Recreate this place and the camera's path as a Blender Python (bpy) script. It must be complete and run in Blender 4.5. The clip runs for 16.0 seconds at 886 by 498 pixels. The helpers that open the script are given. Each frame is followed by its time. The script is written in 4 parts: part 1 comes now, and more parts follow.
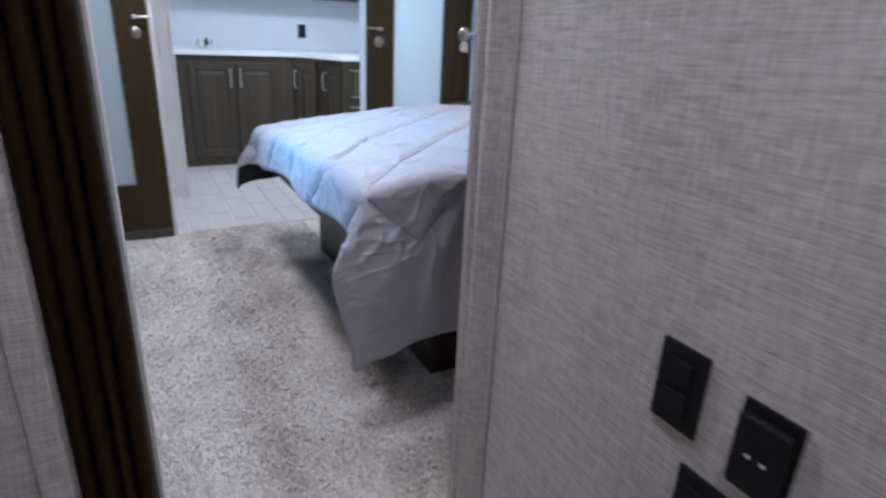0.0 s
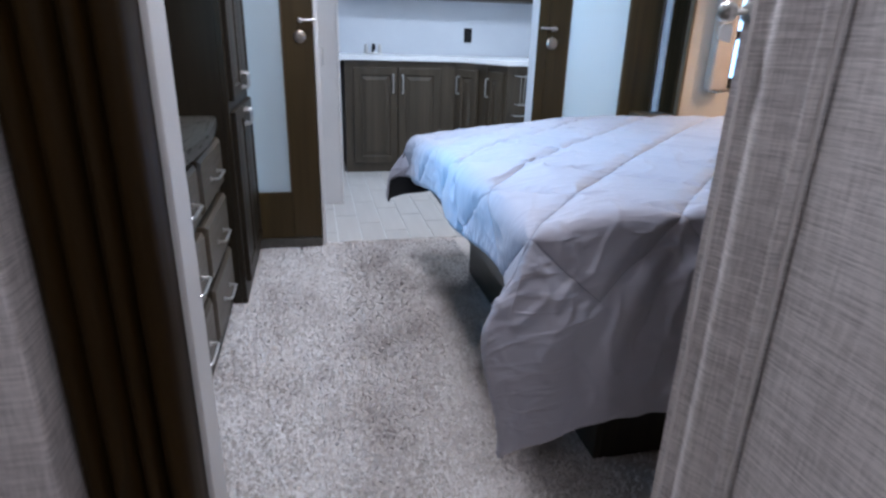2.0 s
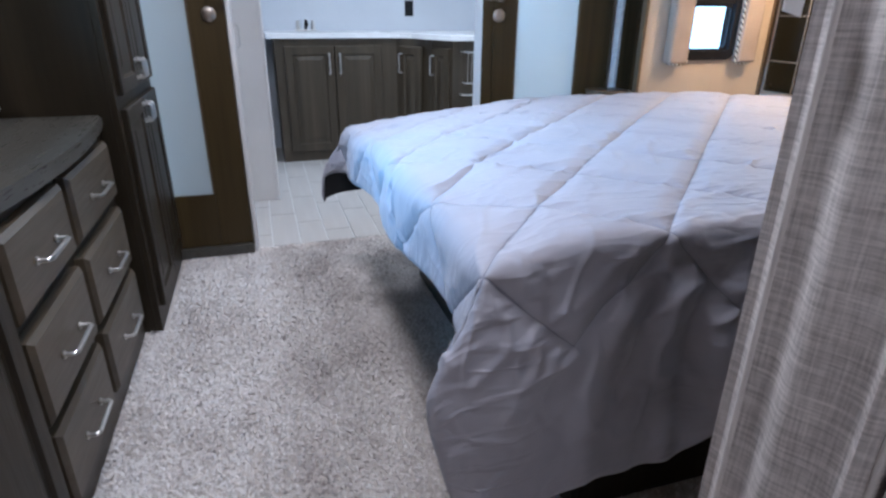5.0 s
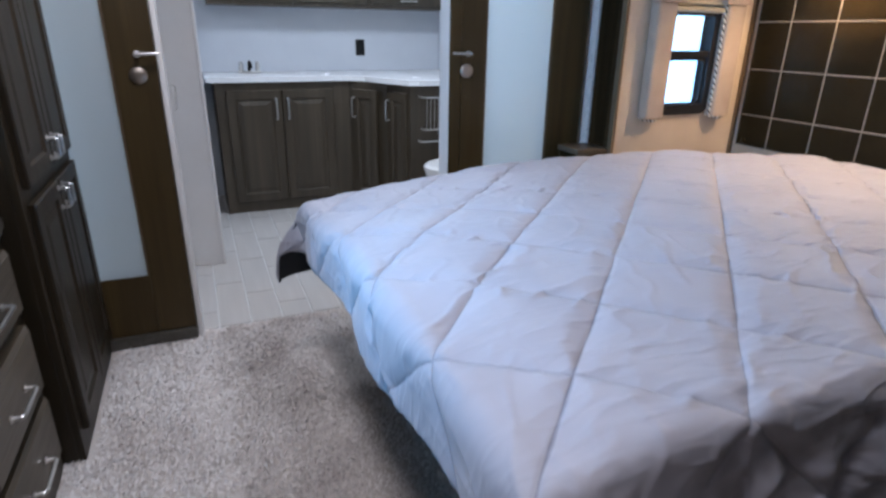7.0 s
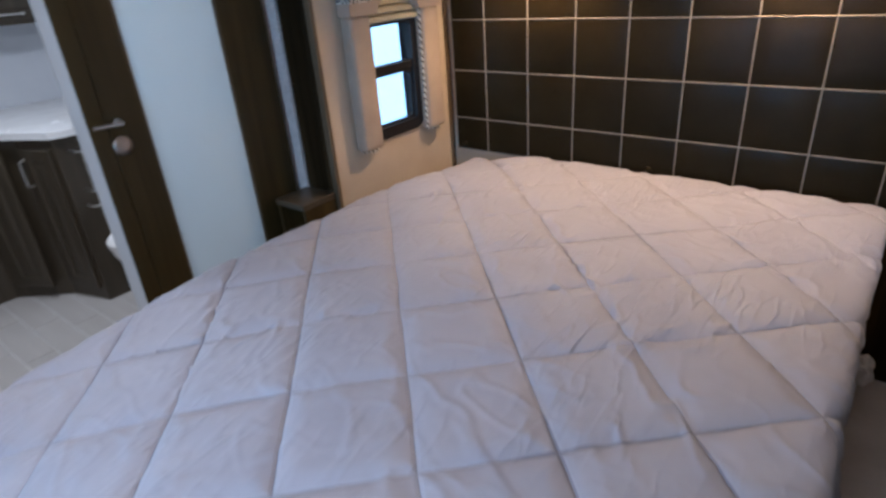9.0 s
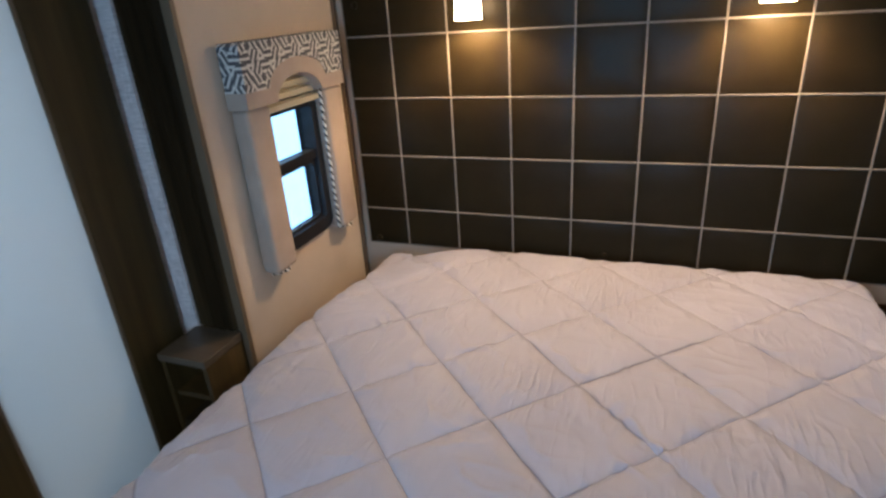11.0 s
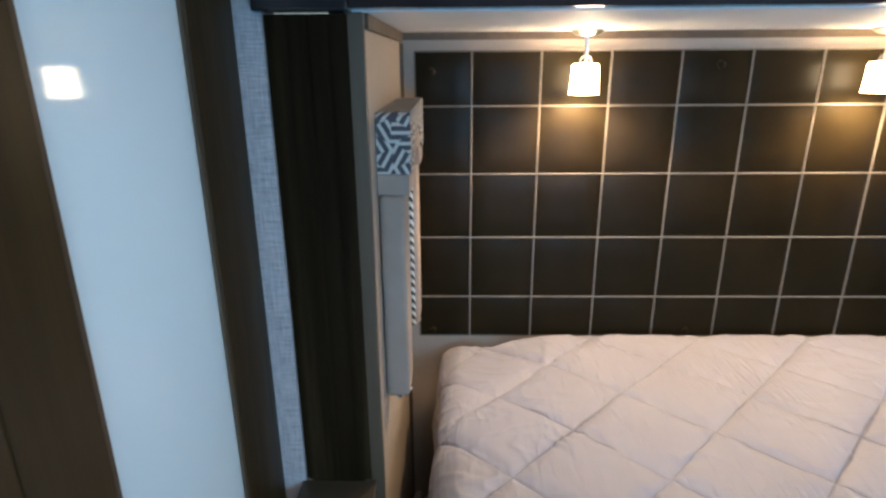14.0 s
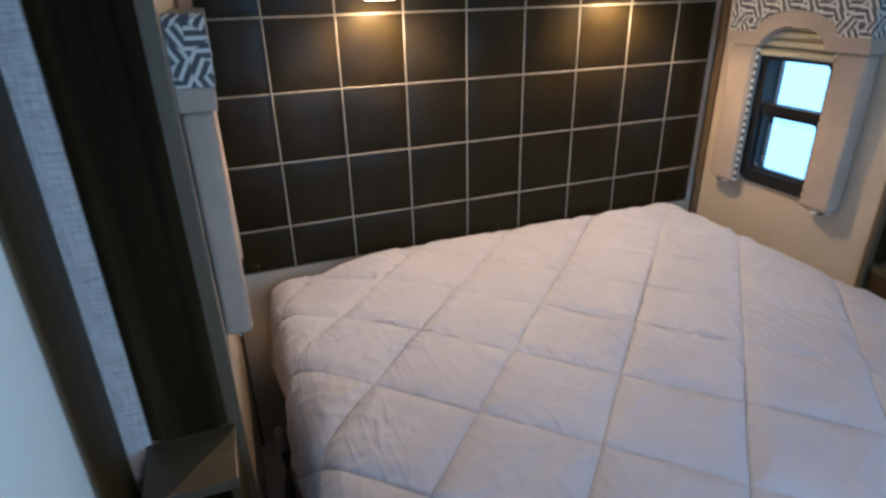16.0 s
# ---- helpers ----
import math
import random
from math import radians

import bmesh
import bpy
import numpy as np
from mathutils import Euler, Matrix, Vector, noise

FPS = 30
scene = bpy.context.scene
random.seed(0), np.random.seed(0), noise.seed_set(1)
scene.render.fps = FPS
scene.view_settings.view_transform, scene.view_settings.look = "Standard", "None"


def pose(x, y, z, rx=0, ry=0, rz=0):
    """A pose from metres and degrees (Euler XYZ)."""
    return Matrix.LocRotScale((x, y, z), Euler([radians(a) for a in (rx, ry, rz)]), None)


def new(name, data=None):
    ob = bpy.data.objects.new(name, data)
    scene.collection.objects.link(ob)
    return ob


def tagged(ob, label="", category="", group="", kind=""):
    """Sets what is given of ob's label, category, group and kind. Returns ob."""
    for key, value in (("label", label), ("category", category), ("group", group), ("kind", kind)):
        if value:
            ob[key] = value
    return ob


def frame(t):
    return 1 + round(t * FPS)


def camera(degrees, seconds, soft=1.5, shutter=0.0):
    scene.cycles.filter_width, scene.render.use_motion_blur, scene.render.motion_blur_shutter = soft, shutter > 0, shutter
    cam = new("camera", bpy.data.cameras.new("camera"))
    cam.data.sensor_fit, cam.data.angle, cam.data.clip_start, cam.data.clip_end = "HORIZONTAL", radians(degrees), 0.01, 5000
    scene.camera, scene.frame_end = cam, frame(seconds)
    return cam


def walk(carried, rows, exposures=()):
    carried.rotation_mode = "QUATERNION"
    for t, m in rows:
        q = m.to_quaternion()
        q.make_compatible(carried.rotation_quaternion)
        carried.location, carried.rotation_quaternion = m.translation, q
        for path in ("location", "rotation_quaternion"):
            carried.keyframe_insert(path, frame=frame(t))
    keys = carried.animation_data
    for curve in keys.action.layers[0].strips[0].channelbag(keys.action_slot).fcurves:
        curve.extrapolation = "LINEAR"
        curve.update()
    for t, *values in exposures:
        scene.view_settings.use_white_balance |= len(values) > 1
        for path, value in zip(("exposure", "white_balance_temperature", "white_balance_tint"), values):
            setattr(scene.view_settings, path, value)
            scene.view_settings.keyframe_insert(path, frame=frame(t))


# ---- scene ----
cam = camera(75.3, 16.0, 2.6, 0.5)
METRES, EYE, TILT, LEAN, TURN = 4.0, 1.08, 0.0, 0.0, -28.4
ROWS = [
    (0.0, 0.0, 0.0, 0.0, 0.91, -20.34, -2.46),
    (0.5, 0.0131, 0.0447, -0.01, 10.66, -21.24, -1.72),
    (1.0, 0.0267, 0.0771, -0.0075, 19.6, -20.61, -1.12),
    (1.5, 0.0122, 0.0806, -0.0083, 19.06, -19.15, -1.77),
    (2.0, -0.0219, 0.0911, -0.0073, 16.21, -20.29, -1.61),
    (2.5, -0.0232, 0.1318, -0.0153, 17.16, -20.9, 0.59),
    (3.0, -0.019, 0.1566, -0.0075, 15.84, -22.11, -0.12),
    (3.5, -0.0287, 0.1619, -0.0022, 14.0, -21.58, 0.46),
    (4.0, -0.032, 0.1611, -0.0018, 12.61, -21.88, -0.13),
    (6.5, -0.0436, 0.2043, -0.0141, 8.37, -23.05, 0.31),
    (7.0, -0.0668, 0.2385, 0.027, 5.75, -20.72, -0.75),
    (7.5, -0.046, 0.2653, 0.036, 4.12, -21.13, -0.89),
    (8.0, -0.0341, 0.2792, 0.0374, -3.26, -22.72, -0.85),
    (8.5, -0.0422, 0.318, 0.054, -15.16, -25.91, 1.51),
    (9.0, -0.0463, 0.3804, 0.0932, -23.7, -26.14, 4.01),
    (11.5, -0.0753, 0.5585, 0.1187, -46.92, -22.06, 2.33),
    (12.0, -0.099, 0.5978, 0.1192, -53.82, -20.27, 1.08),
    (12.5, -0.1429, 0.6282, 0.1296, -57.21, -18.94, 0.41),
    (13.0, -0.1479, 0.6632, 0.1294, -57.49, -18.37, 0.13),
    (13.5, -0.135, 0.7149, 0.1262, -57.13, -17.96, 0.42),
    (14.0, -0.1542, 0.7431, 0.1261, -60.52, -18.12, 0.38),
    (14.5, -0.1658, 0.7443, 0.1208, -64.68, -19.17, 0.03),
    (15.0, -0.1444, 0.7365, 0.1162, -67.23, -19.84, 0.84),
    (15.5, -0.14, 0.731, 0.1156, -75.0, -22.02, 1.12),
    (16.0, -0.162, 0.7619, 0.1092, -82.35, -24.4, 1.3),
]
EXPOSURES = [(0.0, 0.48, 6000, 13), (1.0, 0.42, 5950, 13), (3.5, 0.44, 6000, 13), (6.5, 0.24, 6200, 14), (7.0, 0.08, 6300, 15), (8.0, -0.03, 6450, 16), (9.0, -0.36, 6600, 17), (11.5, -0.30, 6700, 12), (12.5, -0.28, 6600, 10), (13.0, -0.24, 6550, 9), (13.5, -0.10, 6450, 9), (14.0, -0.06, 6320, 8), (14.5, -0.12, 6250, 9), (15.0, -0.26, 6250, 9), (16.0, -0.28, 6120, 9)]
walk(cam, [(t, pose(0, 0, EYE, TILT, LEAN, TURN) @ pose(METRES * x, METRES * y, METRES * z, 90 + pitch, roll, yaw)) for t, x, y, z, yaw, pitch, roll in ROWS], EXPOSURES)

# ---- light ----
def make_world():
    w = bpy.data.worlds.new("sky")
    w.use_nodes = True
    scene.world = w
    n, l = w.node_tree.nodes, w.node_tree.links
    sky = n.new("ShaderNodeTexSky")
    sky.sky_type, sky.sun_disc = "NISHITA", False
    sky.sun_elevation, sky.sun_rotation = radians(38), radians(200)
    bg = n["Background"]
    bg.inputs["Strength"].default_value = 0.09
    l.new(sky.outputs["Color"], bg.inputs["Color"])


make_world()


def lamp(name, kind, place, energy, colour, size=0.1, turn=(0, 0, 0), size_y=None):
    d = bpy.data.lights.new(name, kind)
    d.energy, d.color = energy, colour
    if kind == "AREA":
        d.size = size
        if size_y:
            d.shape, d.size_y = "RECTANGLE", size_y
    elif kind == "SUN":
        d.angle = radians(size)
    else:
        d.shadow_soft_size = size
    ob = new(name, d)
    ob.matrix_world = pose(*place, *turn)
    return ob


COOL, WARM, DAY = (0.93, 0.95, 1.0), (1.0, 0.69, 0.40), (0.30, 0.60, 1.0)
BATH = (0.76, 0.88, 1.0)
lamp("sun", "SUN", (0, 0, 8), 1.5, (1.0, 0.95, 0.9), 10, (50, 0, -20))
# Ceiling lights out of view, assumed; placed and tuned to brighten each room.
for y in (1.48, 2.65):
    lamp("assumed_bedroom_light", "AREA", (0.26, y, 1.955), 7.6, COOL, 0.28)
lamp("assumed_hall_light", "AREA", (0.2, 0.0, 1.955), 2.4, COOL, 0.25)
# Set near the right glass door so its frosted panel brightens.
lamp("assumed_bath_light", "AREA", (1.18, 4.12, 1.955), 14.0, BATH, 0.30)
# Added fill in front of the wall cabinets; no fixture is built here.
lamp("vanity_fill", "AREA", (0.75, 5.18, 1.86), 2.5, BATH, 0.5, (20, 0, 0), 0.08)
lamp("window_daylight", "AREA", (-0.53, 2.17, 1.18), 9.4, (0.18, 0.56, 1.0), 0.46, (0, -90, 0), 0.54).data.spread = radians(90)
lamp("window_daylight", "AREA", (2.30, 3.11, 1.08), 0.9, DAY, 0.20, (-90, 0, 0), 0.42)
lamp("window_daylight", "AREA", (2.30, 1.15, 1.08), 0.9, DAY, 0.20, (90, 0, 0), 0.42)
for y in (2.545, 1.73):
    lamp("sconce_bulb", "POINT", (2.547, y, 1.518), 20.0, WARM, 0.010)


# ---- materials ----
def shader(name, rough=0.5, metal=0.0, **extra):
    m = bpy.data.materials.new(name)
    m.use_nodes = True
    b = m.node_tree.nodes["Principled BSDF"]
    b.inputs["Roughness"].default_value, b.inputs["Metallic"].default_value = rough, metal
    for k, v in extra.items():
        b.inputs[k.replace("_", " ")].default_value = v
    return m, m.node_tree.nodes, m.node_tree.links, b


def coords(n, l, scale, turn=(0, 0, 0)):
    c, p = n.new("ShaderNodeTexCoord"), n.new("ShaderNodeMapping")
    p.inputs["Scale"].default_value = scale
    p.inputs["Rotation"].default_value = [radians(a) for a in turn]
    l.new(c.outputs["Object"], p.inputs["Vector"])
    return p.outputs["Vector"]


def noise_tex(n, l, vec, scale, detail=4, rough=0.55):
    t = n.new("ShaderNodeTexNoise")
    t.inputs["Scale"].default_value, t.inputs["Detail"].default_value, t.inputs["Roughness"].default_value = scale, detail, rough
    l.new(vec, t.inputs["Vector"])
    return t.outputs["Fac"]


def ramp(n, l, fac, stops):
    r = n.new("ShaderNodeValToRGB")
    e = r.color_ramp.elements
    while len(e) < len(stops):
        e.new(0.5)
    for el, (pos, col) in zip(e, stops):
        el.position, el.color = pos, (*col, 1)
    l.new(fac, r.inputs["Fac"])
    return r.outputs["Color"]


def mathn(n, l, op, a, b=None):
    t = n.new("ShaderNodeMath")
    t.operation = op
    for i, v in enumerate((a, b)):
        if v is None:
            continue
        if isinstance(v, (int, float)):
            t.inputs[i].default_value = v
        else:
            l.new(v, t.inputs[i])
    return t.outputs[0]


def bump(n, l, b, height, strength, distance):
    t = n.new("ShaderNodeBump")
    t.inputs["Strength"].default_value, t.inputs["Distance"].default_value = strength, distance
    l.new(height, t.inputs["Height"])
    l.new(t.outputs["Normal"], b.inputs["Normal"])


def mix(n, l, fac, a, b, blend="MIX"):
    t = n.new("ShaderNodeMix")
    t.data_type, t.blend_type = "RGBA", blend
    for sock, v in ((t.inputs[0], fac), (t.inputs[6], a), (t.inputs[7], b)):
        if isinstance(v, (int, float)):
            sock.default_value = v
        elif isinstance(v, tuple):
            sock.default_value = (*v, 1)
        else:
            l.new(v, sock)
    return t.outputs[2]


def plain(name, c1, c2, rough=0.5, metal=0.0, scale=6, fine=180, bumpy=0.15, depth=0.001, **extra):
    """Two-scale mottled surface."""
    m, n, l, b = shader(name, rough, metal, **extra)
    v = coords(n, l, (1, 1, 1))
    big, small = noise_tex(n, l, v, scale, 5), noise_tex(n, l, v, fine, 3)
    f = mathn(n, l, "ADD", mathn(n, l, "MULTIPLY", big, 0.7), mathn(n, l, "MULTIPLY", small, 0.3))
    l.new(ramp(n, l, f, [(0.3, c1), (0.7, c2)]), b.inputs["Base Color"])
    l.new(mathn(n, l, "ADD", mathn(n, l, "MULTIPLY", big, 0.16), rough - 0.08), b.inputs["Roughness"])
    if bumpy:
        bump(n, l, b, small, bumpy, depth)
    return m


def wood(name, c1, c2, c3, axis="z", rough=0.42, scale=1.0, gloss=0.5):
    """Stained timber with its grain along one axis."""
    m, n, l, b = shader(name, rough, Specular_IOR_Level=gloss)
    along, across = 1.2 * scale, 26 * scale
    s = {"x": (along, across, across), "y": (across, along, across), "z": (across, across, along)}[axis]
    v = coords(n, l, s)
    grain, pores = noise_tex(n, l, v, 1.0, 6, 0.62), noise_tex(n, l, v, 7.0, 3)
    wide = noise_tex(n, l, coords(n, l, tuple(q * 0.22 for q in s)), 1.0, 3)
    info = n.new("ShaderNodeObjectInfo")
    f = mathn(n, l, "ADD", mathn(n, l, "MULTIPLY", grain, 0.65), mathn(n, l, "MULTIPLY", wide, 0.35))
    f = mathn(n, l, "ADD", f, mathn(n, l, "MULTIPLY", mathn(n, l, "SUBTRACT", info.outputs["Random"], 0.5), 0.06))
    l.new(ramp(n, l, f, [(0.28, c1), (0.52, c2), (0.75, c3)]), b.inputs["Base Color"])
    l.new(mathn(n, l, "ADD", mathn(n, l, "MULTIPLY", pores, 0.25), rough - 0.12), b.inputs["Roughness"])
    bump(n, l, b, mathn(n, l, "ADD", grain, mathn(n, l, "MULTIPLY", pores, 0.5)), 0.18, 0.0015)
    return m


def linen(name, c1, c2, horizontal=1.0):
    """Woven wall covering: slubs across and threads down."""
    m, n, l, b = shader(name, 0.75)
    across = noise_tex(n, l, coords(n, l, (22, 22, 420)), 1.0, 4, 0.6)
    down = noise_tex(n, l, coords(n, l, (420, 420, 22)), 1.0, 4, 0.6)
    cloud = noise_tex(n, l, coords(n, l, (1, 1, 1)), 3.5, 3)
    f = mathn(n, l, "ADD", mathn(n, l, "MULTIPLY", across, 0.50 * horizontal), mathn(n, l, "MULTIPLY", down, 0.42))
    f = mathn(n, l, "ADD", f, mathn(n, l, "MULTIPLY", cloud, 0.16))
    l.new(ramp(n, l, f, [(0.40, c1), (0.64, c2)]), b.inputs["Base Color"])
    bump(n, l, b, f, 0.55, 0.0014)
    return m


def hex_print(name, dark, pale):
    """Printed fabric: pale lines that wind round hexagons like pinwheels."""
    m, n, l, b = shader(name, 0.8)
    sep = n.new("ShaderNodeSeparateXYZ")
    l.new(coords(n, l, (1, 1, 1)), sep.inputs[0])
    across = mathn(n, l, "DIVIDE", mathn(n, l, "ADD", sep.outputs["X"], sep.outputs["Y"]), 0.096)
    up = mathn(n, l, "DIVIDE", sep.outputs["Z"], 0.096)

    def lattice(du, dv):
        u = mathn(n, l, "SUBTRACT", mathn(n, l, "FLOORED_MODULO", mathn(n, l, "ADD", across, du), 1.0), 0.5)
        v = mathn(n, l, "SUBTRACT", mathn(n, l, "FLOORED_MODULO", mathn(n, l, "ADD", up, dv), 1.732), 0.866)
        far = mathn(n, l, "ADD", mathn(n, l, "MULTIPLY", u, u), mathn(n, l, "MULTIPLY", v, v))
        return u, v, far

    def pick(fac, p, q):
        return mathn(n, l, "ADD", q, mathn(n, l, "MULTIPLY", fac, mathn(n, l, "SUBTRACT", p, q)))

    ua, va, fa = lattice(0.0, 0.3)
    ub, vb, fb = lattice(0.5, 1.166)
    first = mathn(n, l, "LESS_THAN", fa, fb)
    u, v = pick(first, ua, ub), pick(first, va, vb)
    sector = math.pi / 3
    turned = mathn(n, l, "DIVIDE", mathn(n, l, "ADD", mathn(n, l, "ARCTAN2", v, u), 0.42), sector)
    facing = mathn(n, l, "MULTIPLY", mathn(n, l, "ADD", mathn(n, l, "FLOOR", turned), 0.5), sector)
    d = mathn(n, l, "ADD", mathn(n, l, "MULTIPLY", u, mathn(n, l, "COSINE", facing)), mathn(n, l, "MULTIPLY", v, mathn(n, l, "SINE", facing)))
    ring = mathn(n, l, "FLOORED_MODULO", mathn(n, l, "MULTIPLY", d, 5.6), 1.0)
    line = mathn(n, l, "GREATER_THAN", ring, 0.58)
    weave = noise_tex(n, l, coords(n, l, (300, 300, 300)), 1.0, 2)
    l.new(mix(n, l, line, dark, pale), b.inputs["Base Color"])
    bump(n, l, b, mathn(n, l, "ADD", weave, line), 0.5, 0.0016)
    return m


def striped_cord(name, dark, pale):
    """Twisted two-colour cord: slanting stripes along its length."""
    m, n, l, b = shader(name, 0.8)
    w = n.new("ShaderNodeTexWave")
    w.inputs["Scale"].default_value, w.inputs["Distortion"].default_value = 22.0, 1.0
    l.new(coords(n, l, (1, 1, 1), (0, 40, 30)), w.inputs["Vector"])
    l.new(ramp(n, l, w.outputs["Fac"], [(0.42, dark), (0.58, pale)]), b.inputs["Base Color"])
    bump(n, l, b, w.outputs["Fac"], 0.6, 0.002)
    return m


M = {}
M["carpet"] = plain("carpet_pile", (0.54, 0.475, 0.43), (0.78, 0.71, 0.665), 0.95, scale=5, fine=240, bumpy=0.9, depth=0.006)
M["linen"] = linen("linen_wallcovering", (0.38, 0.345, 0.34), (0.80, 0.745, 0.73))
M["welt"] = plain("pale_piping_cloth", (0.66, 0.61, 0.60), (0.80, 0.75, 0.73), 0.8, scale=30, fine=500, bumpy=0.4)
M["tan"] = plain("tan_wall_panel", (0.4608, 0.374, 0.2914), (0.5256, 0.4375, 0.3444), 0.6, scale=9, fine=260, bumpy=0.12)
M["cabinet"] = wood("dark_stained_wood", (0.01023, 0.006861, 0.003349), (0.02558, 0.01802, 0.009422), (0.04733, 0.03372, 0.01936), "z", 0.44, 1.0, 0.3)
M["cabinet_y"] = wood("dark_stained_wood_lengthways", (0.01901, 0.01332, 0.007128), (0.0396, 0.0288, 0.0162), (0.06653, 0.04896, 0.02916), "y", 0.40)
M["drawer"] = wood("drawer_wood", (0.0459, 0.03381, 0.02133), (0.0772, 0.05796, 0.03733), (0.1168, 0.08887, 0.05954), "y", 0.38)
M["top"] = wood("dresser_top_laminate", (0.04524, 0.04134, 0.03432), (0.06864, 0.06318, 0.05304), (0.0975, 0.0897, 0.07644), "y", 0.30)
M["stile"] = wood("brown_door_wood", (0.02621, 0.01591, 0.004446), (0.05242, 0.03288, 0.01067), (0.08081, 0.05304, 0.01956), "z", 0.45, 1.0, 0.28)
M["fold"] = wood("folding_door_vinyl", (0.01472, 0.007574, 0.001171), (0.03092, 0.01575, 0.002634), (0.053, 0.02909, 0.005267), "z", 0.5, 1.0, 0.16)
M["pilaster"] = wood("charcoal_pilaster_wood", (0.005141, 0.003097, 0.001469), (0.02285, 0.01381, 0.006217), (0.07084, 0.04352, 0.02034), "z", 0.65, 0.8, 0.04)
M["fascia"] = wood("black_gloss_fascia", (0.012, 0.012, 0.014), (0.018, 0.018, 0.021), (0.03, 0.03, 0.034), "y", 0.16)
M["trim"] = wood("brown_trim", (0.075, 0.050, 0.028), (0.11, 0.075, 0.044), (0.15, 0.105, 0.062), "z", 0.5)
M["vanity"] = wood("vanity_wood", (0.032, 0.024, 0.014), (0.058, 0.044, 0.028), (0.092, 0.073, 0.050), "z", 0.42)
M["white"] = plain("white_painted_panel", (0.70, 0.68, 0.67), (0.78, 0.76, 0.75), 0.5, scale=4)
M["ceiling"] = plain("ceiling_panel", (0.76, 0.75, 0.72), (0.82, 0.81, 0.78), 0.6, scale=4)
M["bathwall"] = plain("pale_bath_wall", (0.62, 0.66, 0.72), (0.70, 0.74, 0.79), 0.5, scale=3)
M["counter"] = plain("white_counter", (0.80, 0.81, 0.82), (0.86, 0.87, 0.88), 0.25, scale=8)
M["plank"] = wood("pale_floor_plank", (0.4844, 0.4575, 0.435), (0.5472, 0.5203, 0.4978), (0.61, 0.583, 0.5606), "y", 0.45, 0.7)
M["grout"] = plain("pale_grout", (0.78, 0.78, 0.77), (0.86, 0.86, 0.85), 0.8, scale=9)
M["chrome"] = plain("brushed_chrome", (0.60, 0.59, 0.57), (0.74, 0.73, 0.71), 0.32, 1.0, scale=30, bumpy=0)
M["black"] = plain("black_plastic", (0.010, 0.010, 0.011), (0.018, 0.018, 0.020), 0.45, scale=20, Specular_IOR_Level=0.2)
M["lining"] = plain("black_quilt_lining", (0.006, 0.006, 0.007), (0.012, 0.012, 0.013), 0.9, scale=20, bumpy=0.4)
M["leather"] = plain("dark_leatherette", (0.01399, 0.009692, 0.00406), (0.02125, 0.01491, 0.006459), 0.36, scale=7, fine=300, bumpy=0.08, depth=0.0004, Specular_IOR_Level=0.09)
M["seam"] = plain("beige_piping", (0.157, 0.1404, 0.1157), (0.223, 0.1983, 0.1652), 0.7, scale=30)
M["beige"] = plain("beige_upholstery", (0.34, 0.265, 0.215), (0.42, 0.335, 0.275), 0.8, scale=12, fine=420, bumpy=0.35)
M["print"] = hex_print("hexagon_print_fabric", (0.085, 0.085, 0.09), (0.62, 0.60, 0.55))
M["blind"] = plain("cream_blind_cloth", (0.46, 0.40, 0.28), (0.56, 0.49, 0.36), 0.8, scale=14, fine=400, bumpy=0.3)
M["rope"] = striped_cord("black_and_white_cord", (0.03, 0.03, 0.03), (0.72, 0.68, 0.60))
M["lock"] = plain("satin_bronze_metal", (0.36, 0.31, 0.27), (0.46, 0.40, 0.35), 0.36, 1.0, scale=30, bumpy=0)
M["toilet"] = plain("white_ceramic", (0.80, 0.80, 0.80), (0.85, 0.85, 0.85), 0.12, scale=3, bumpy=0)
M["mattress"] = plain("mattress_ticking", (0.62, 0.62, 0.64), (0.72, 0.72, 0.74), 0.85, scale=12)
M["gravel"] = plain("pale_gravel", (0.36, 0.35, 0.34), (0.55, 0.54, 0.52), 0.95, scale=3, fine=40, bumpy=0.6, depth=0.02)
M["trailer"] = plain("white_trailer_skin", (0.76, 0.78, 0.80), (0.82, 0.84, 0.86), 0.35, scale=2)


STITCH_U, STEP_U, STITCH_V, STEP_V = 3.988, 0.3495, -0.222, 0.3275   # diagonal seams on the unfolded quilt
SEAM_END = 1.11   # on the hanging side no stitching runs below this


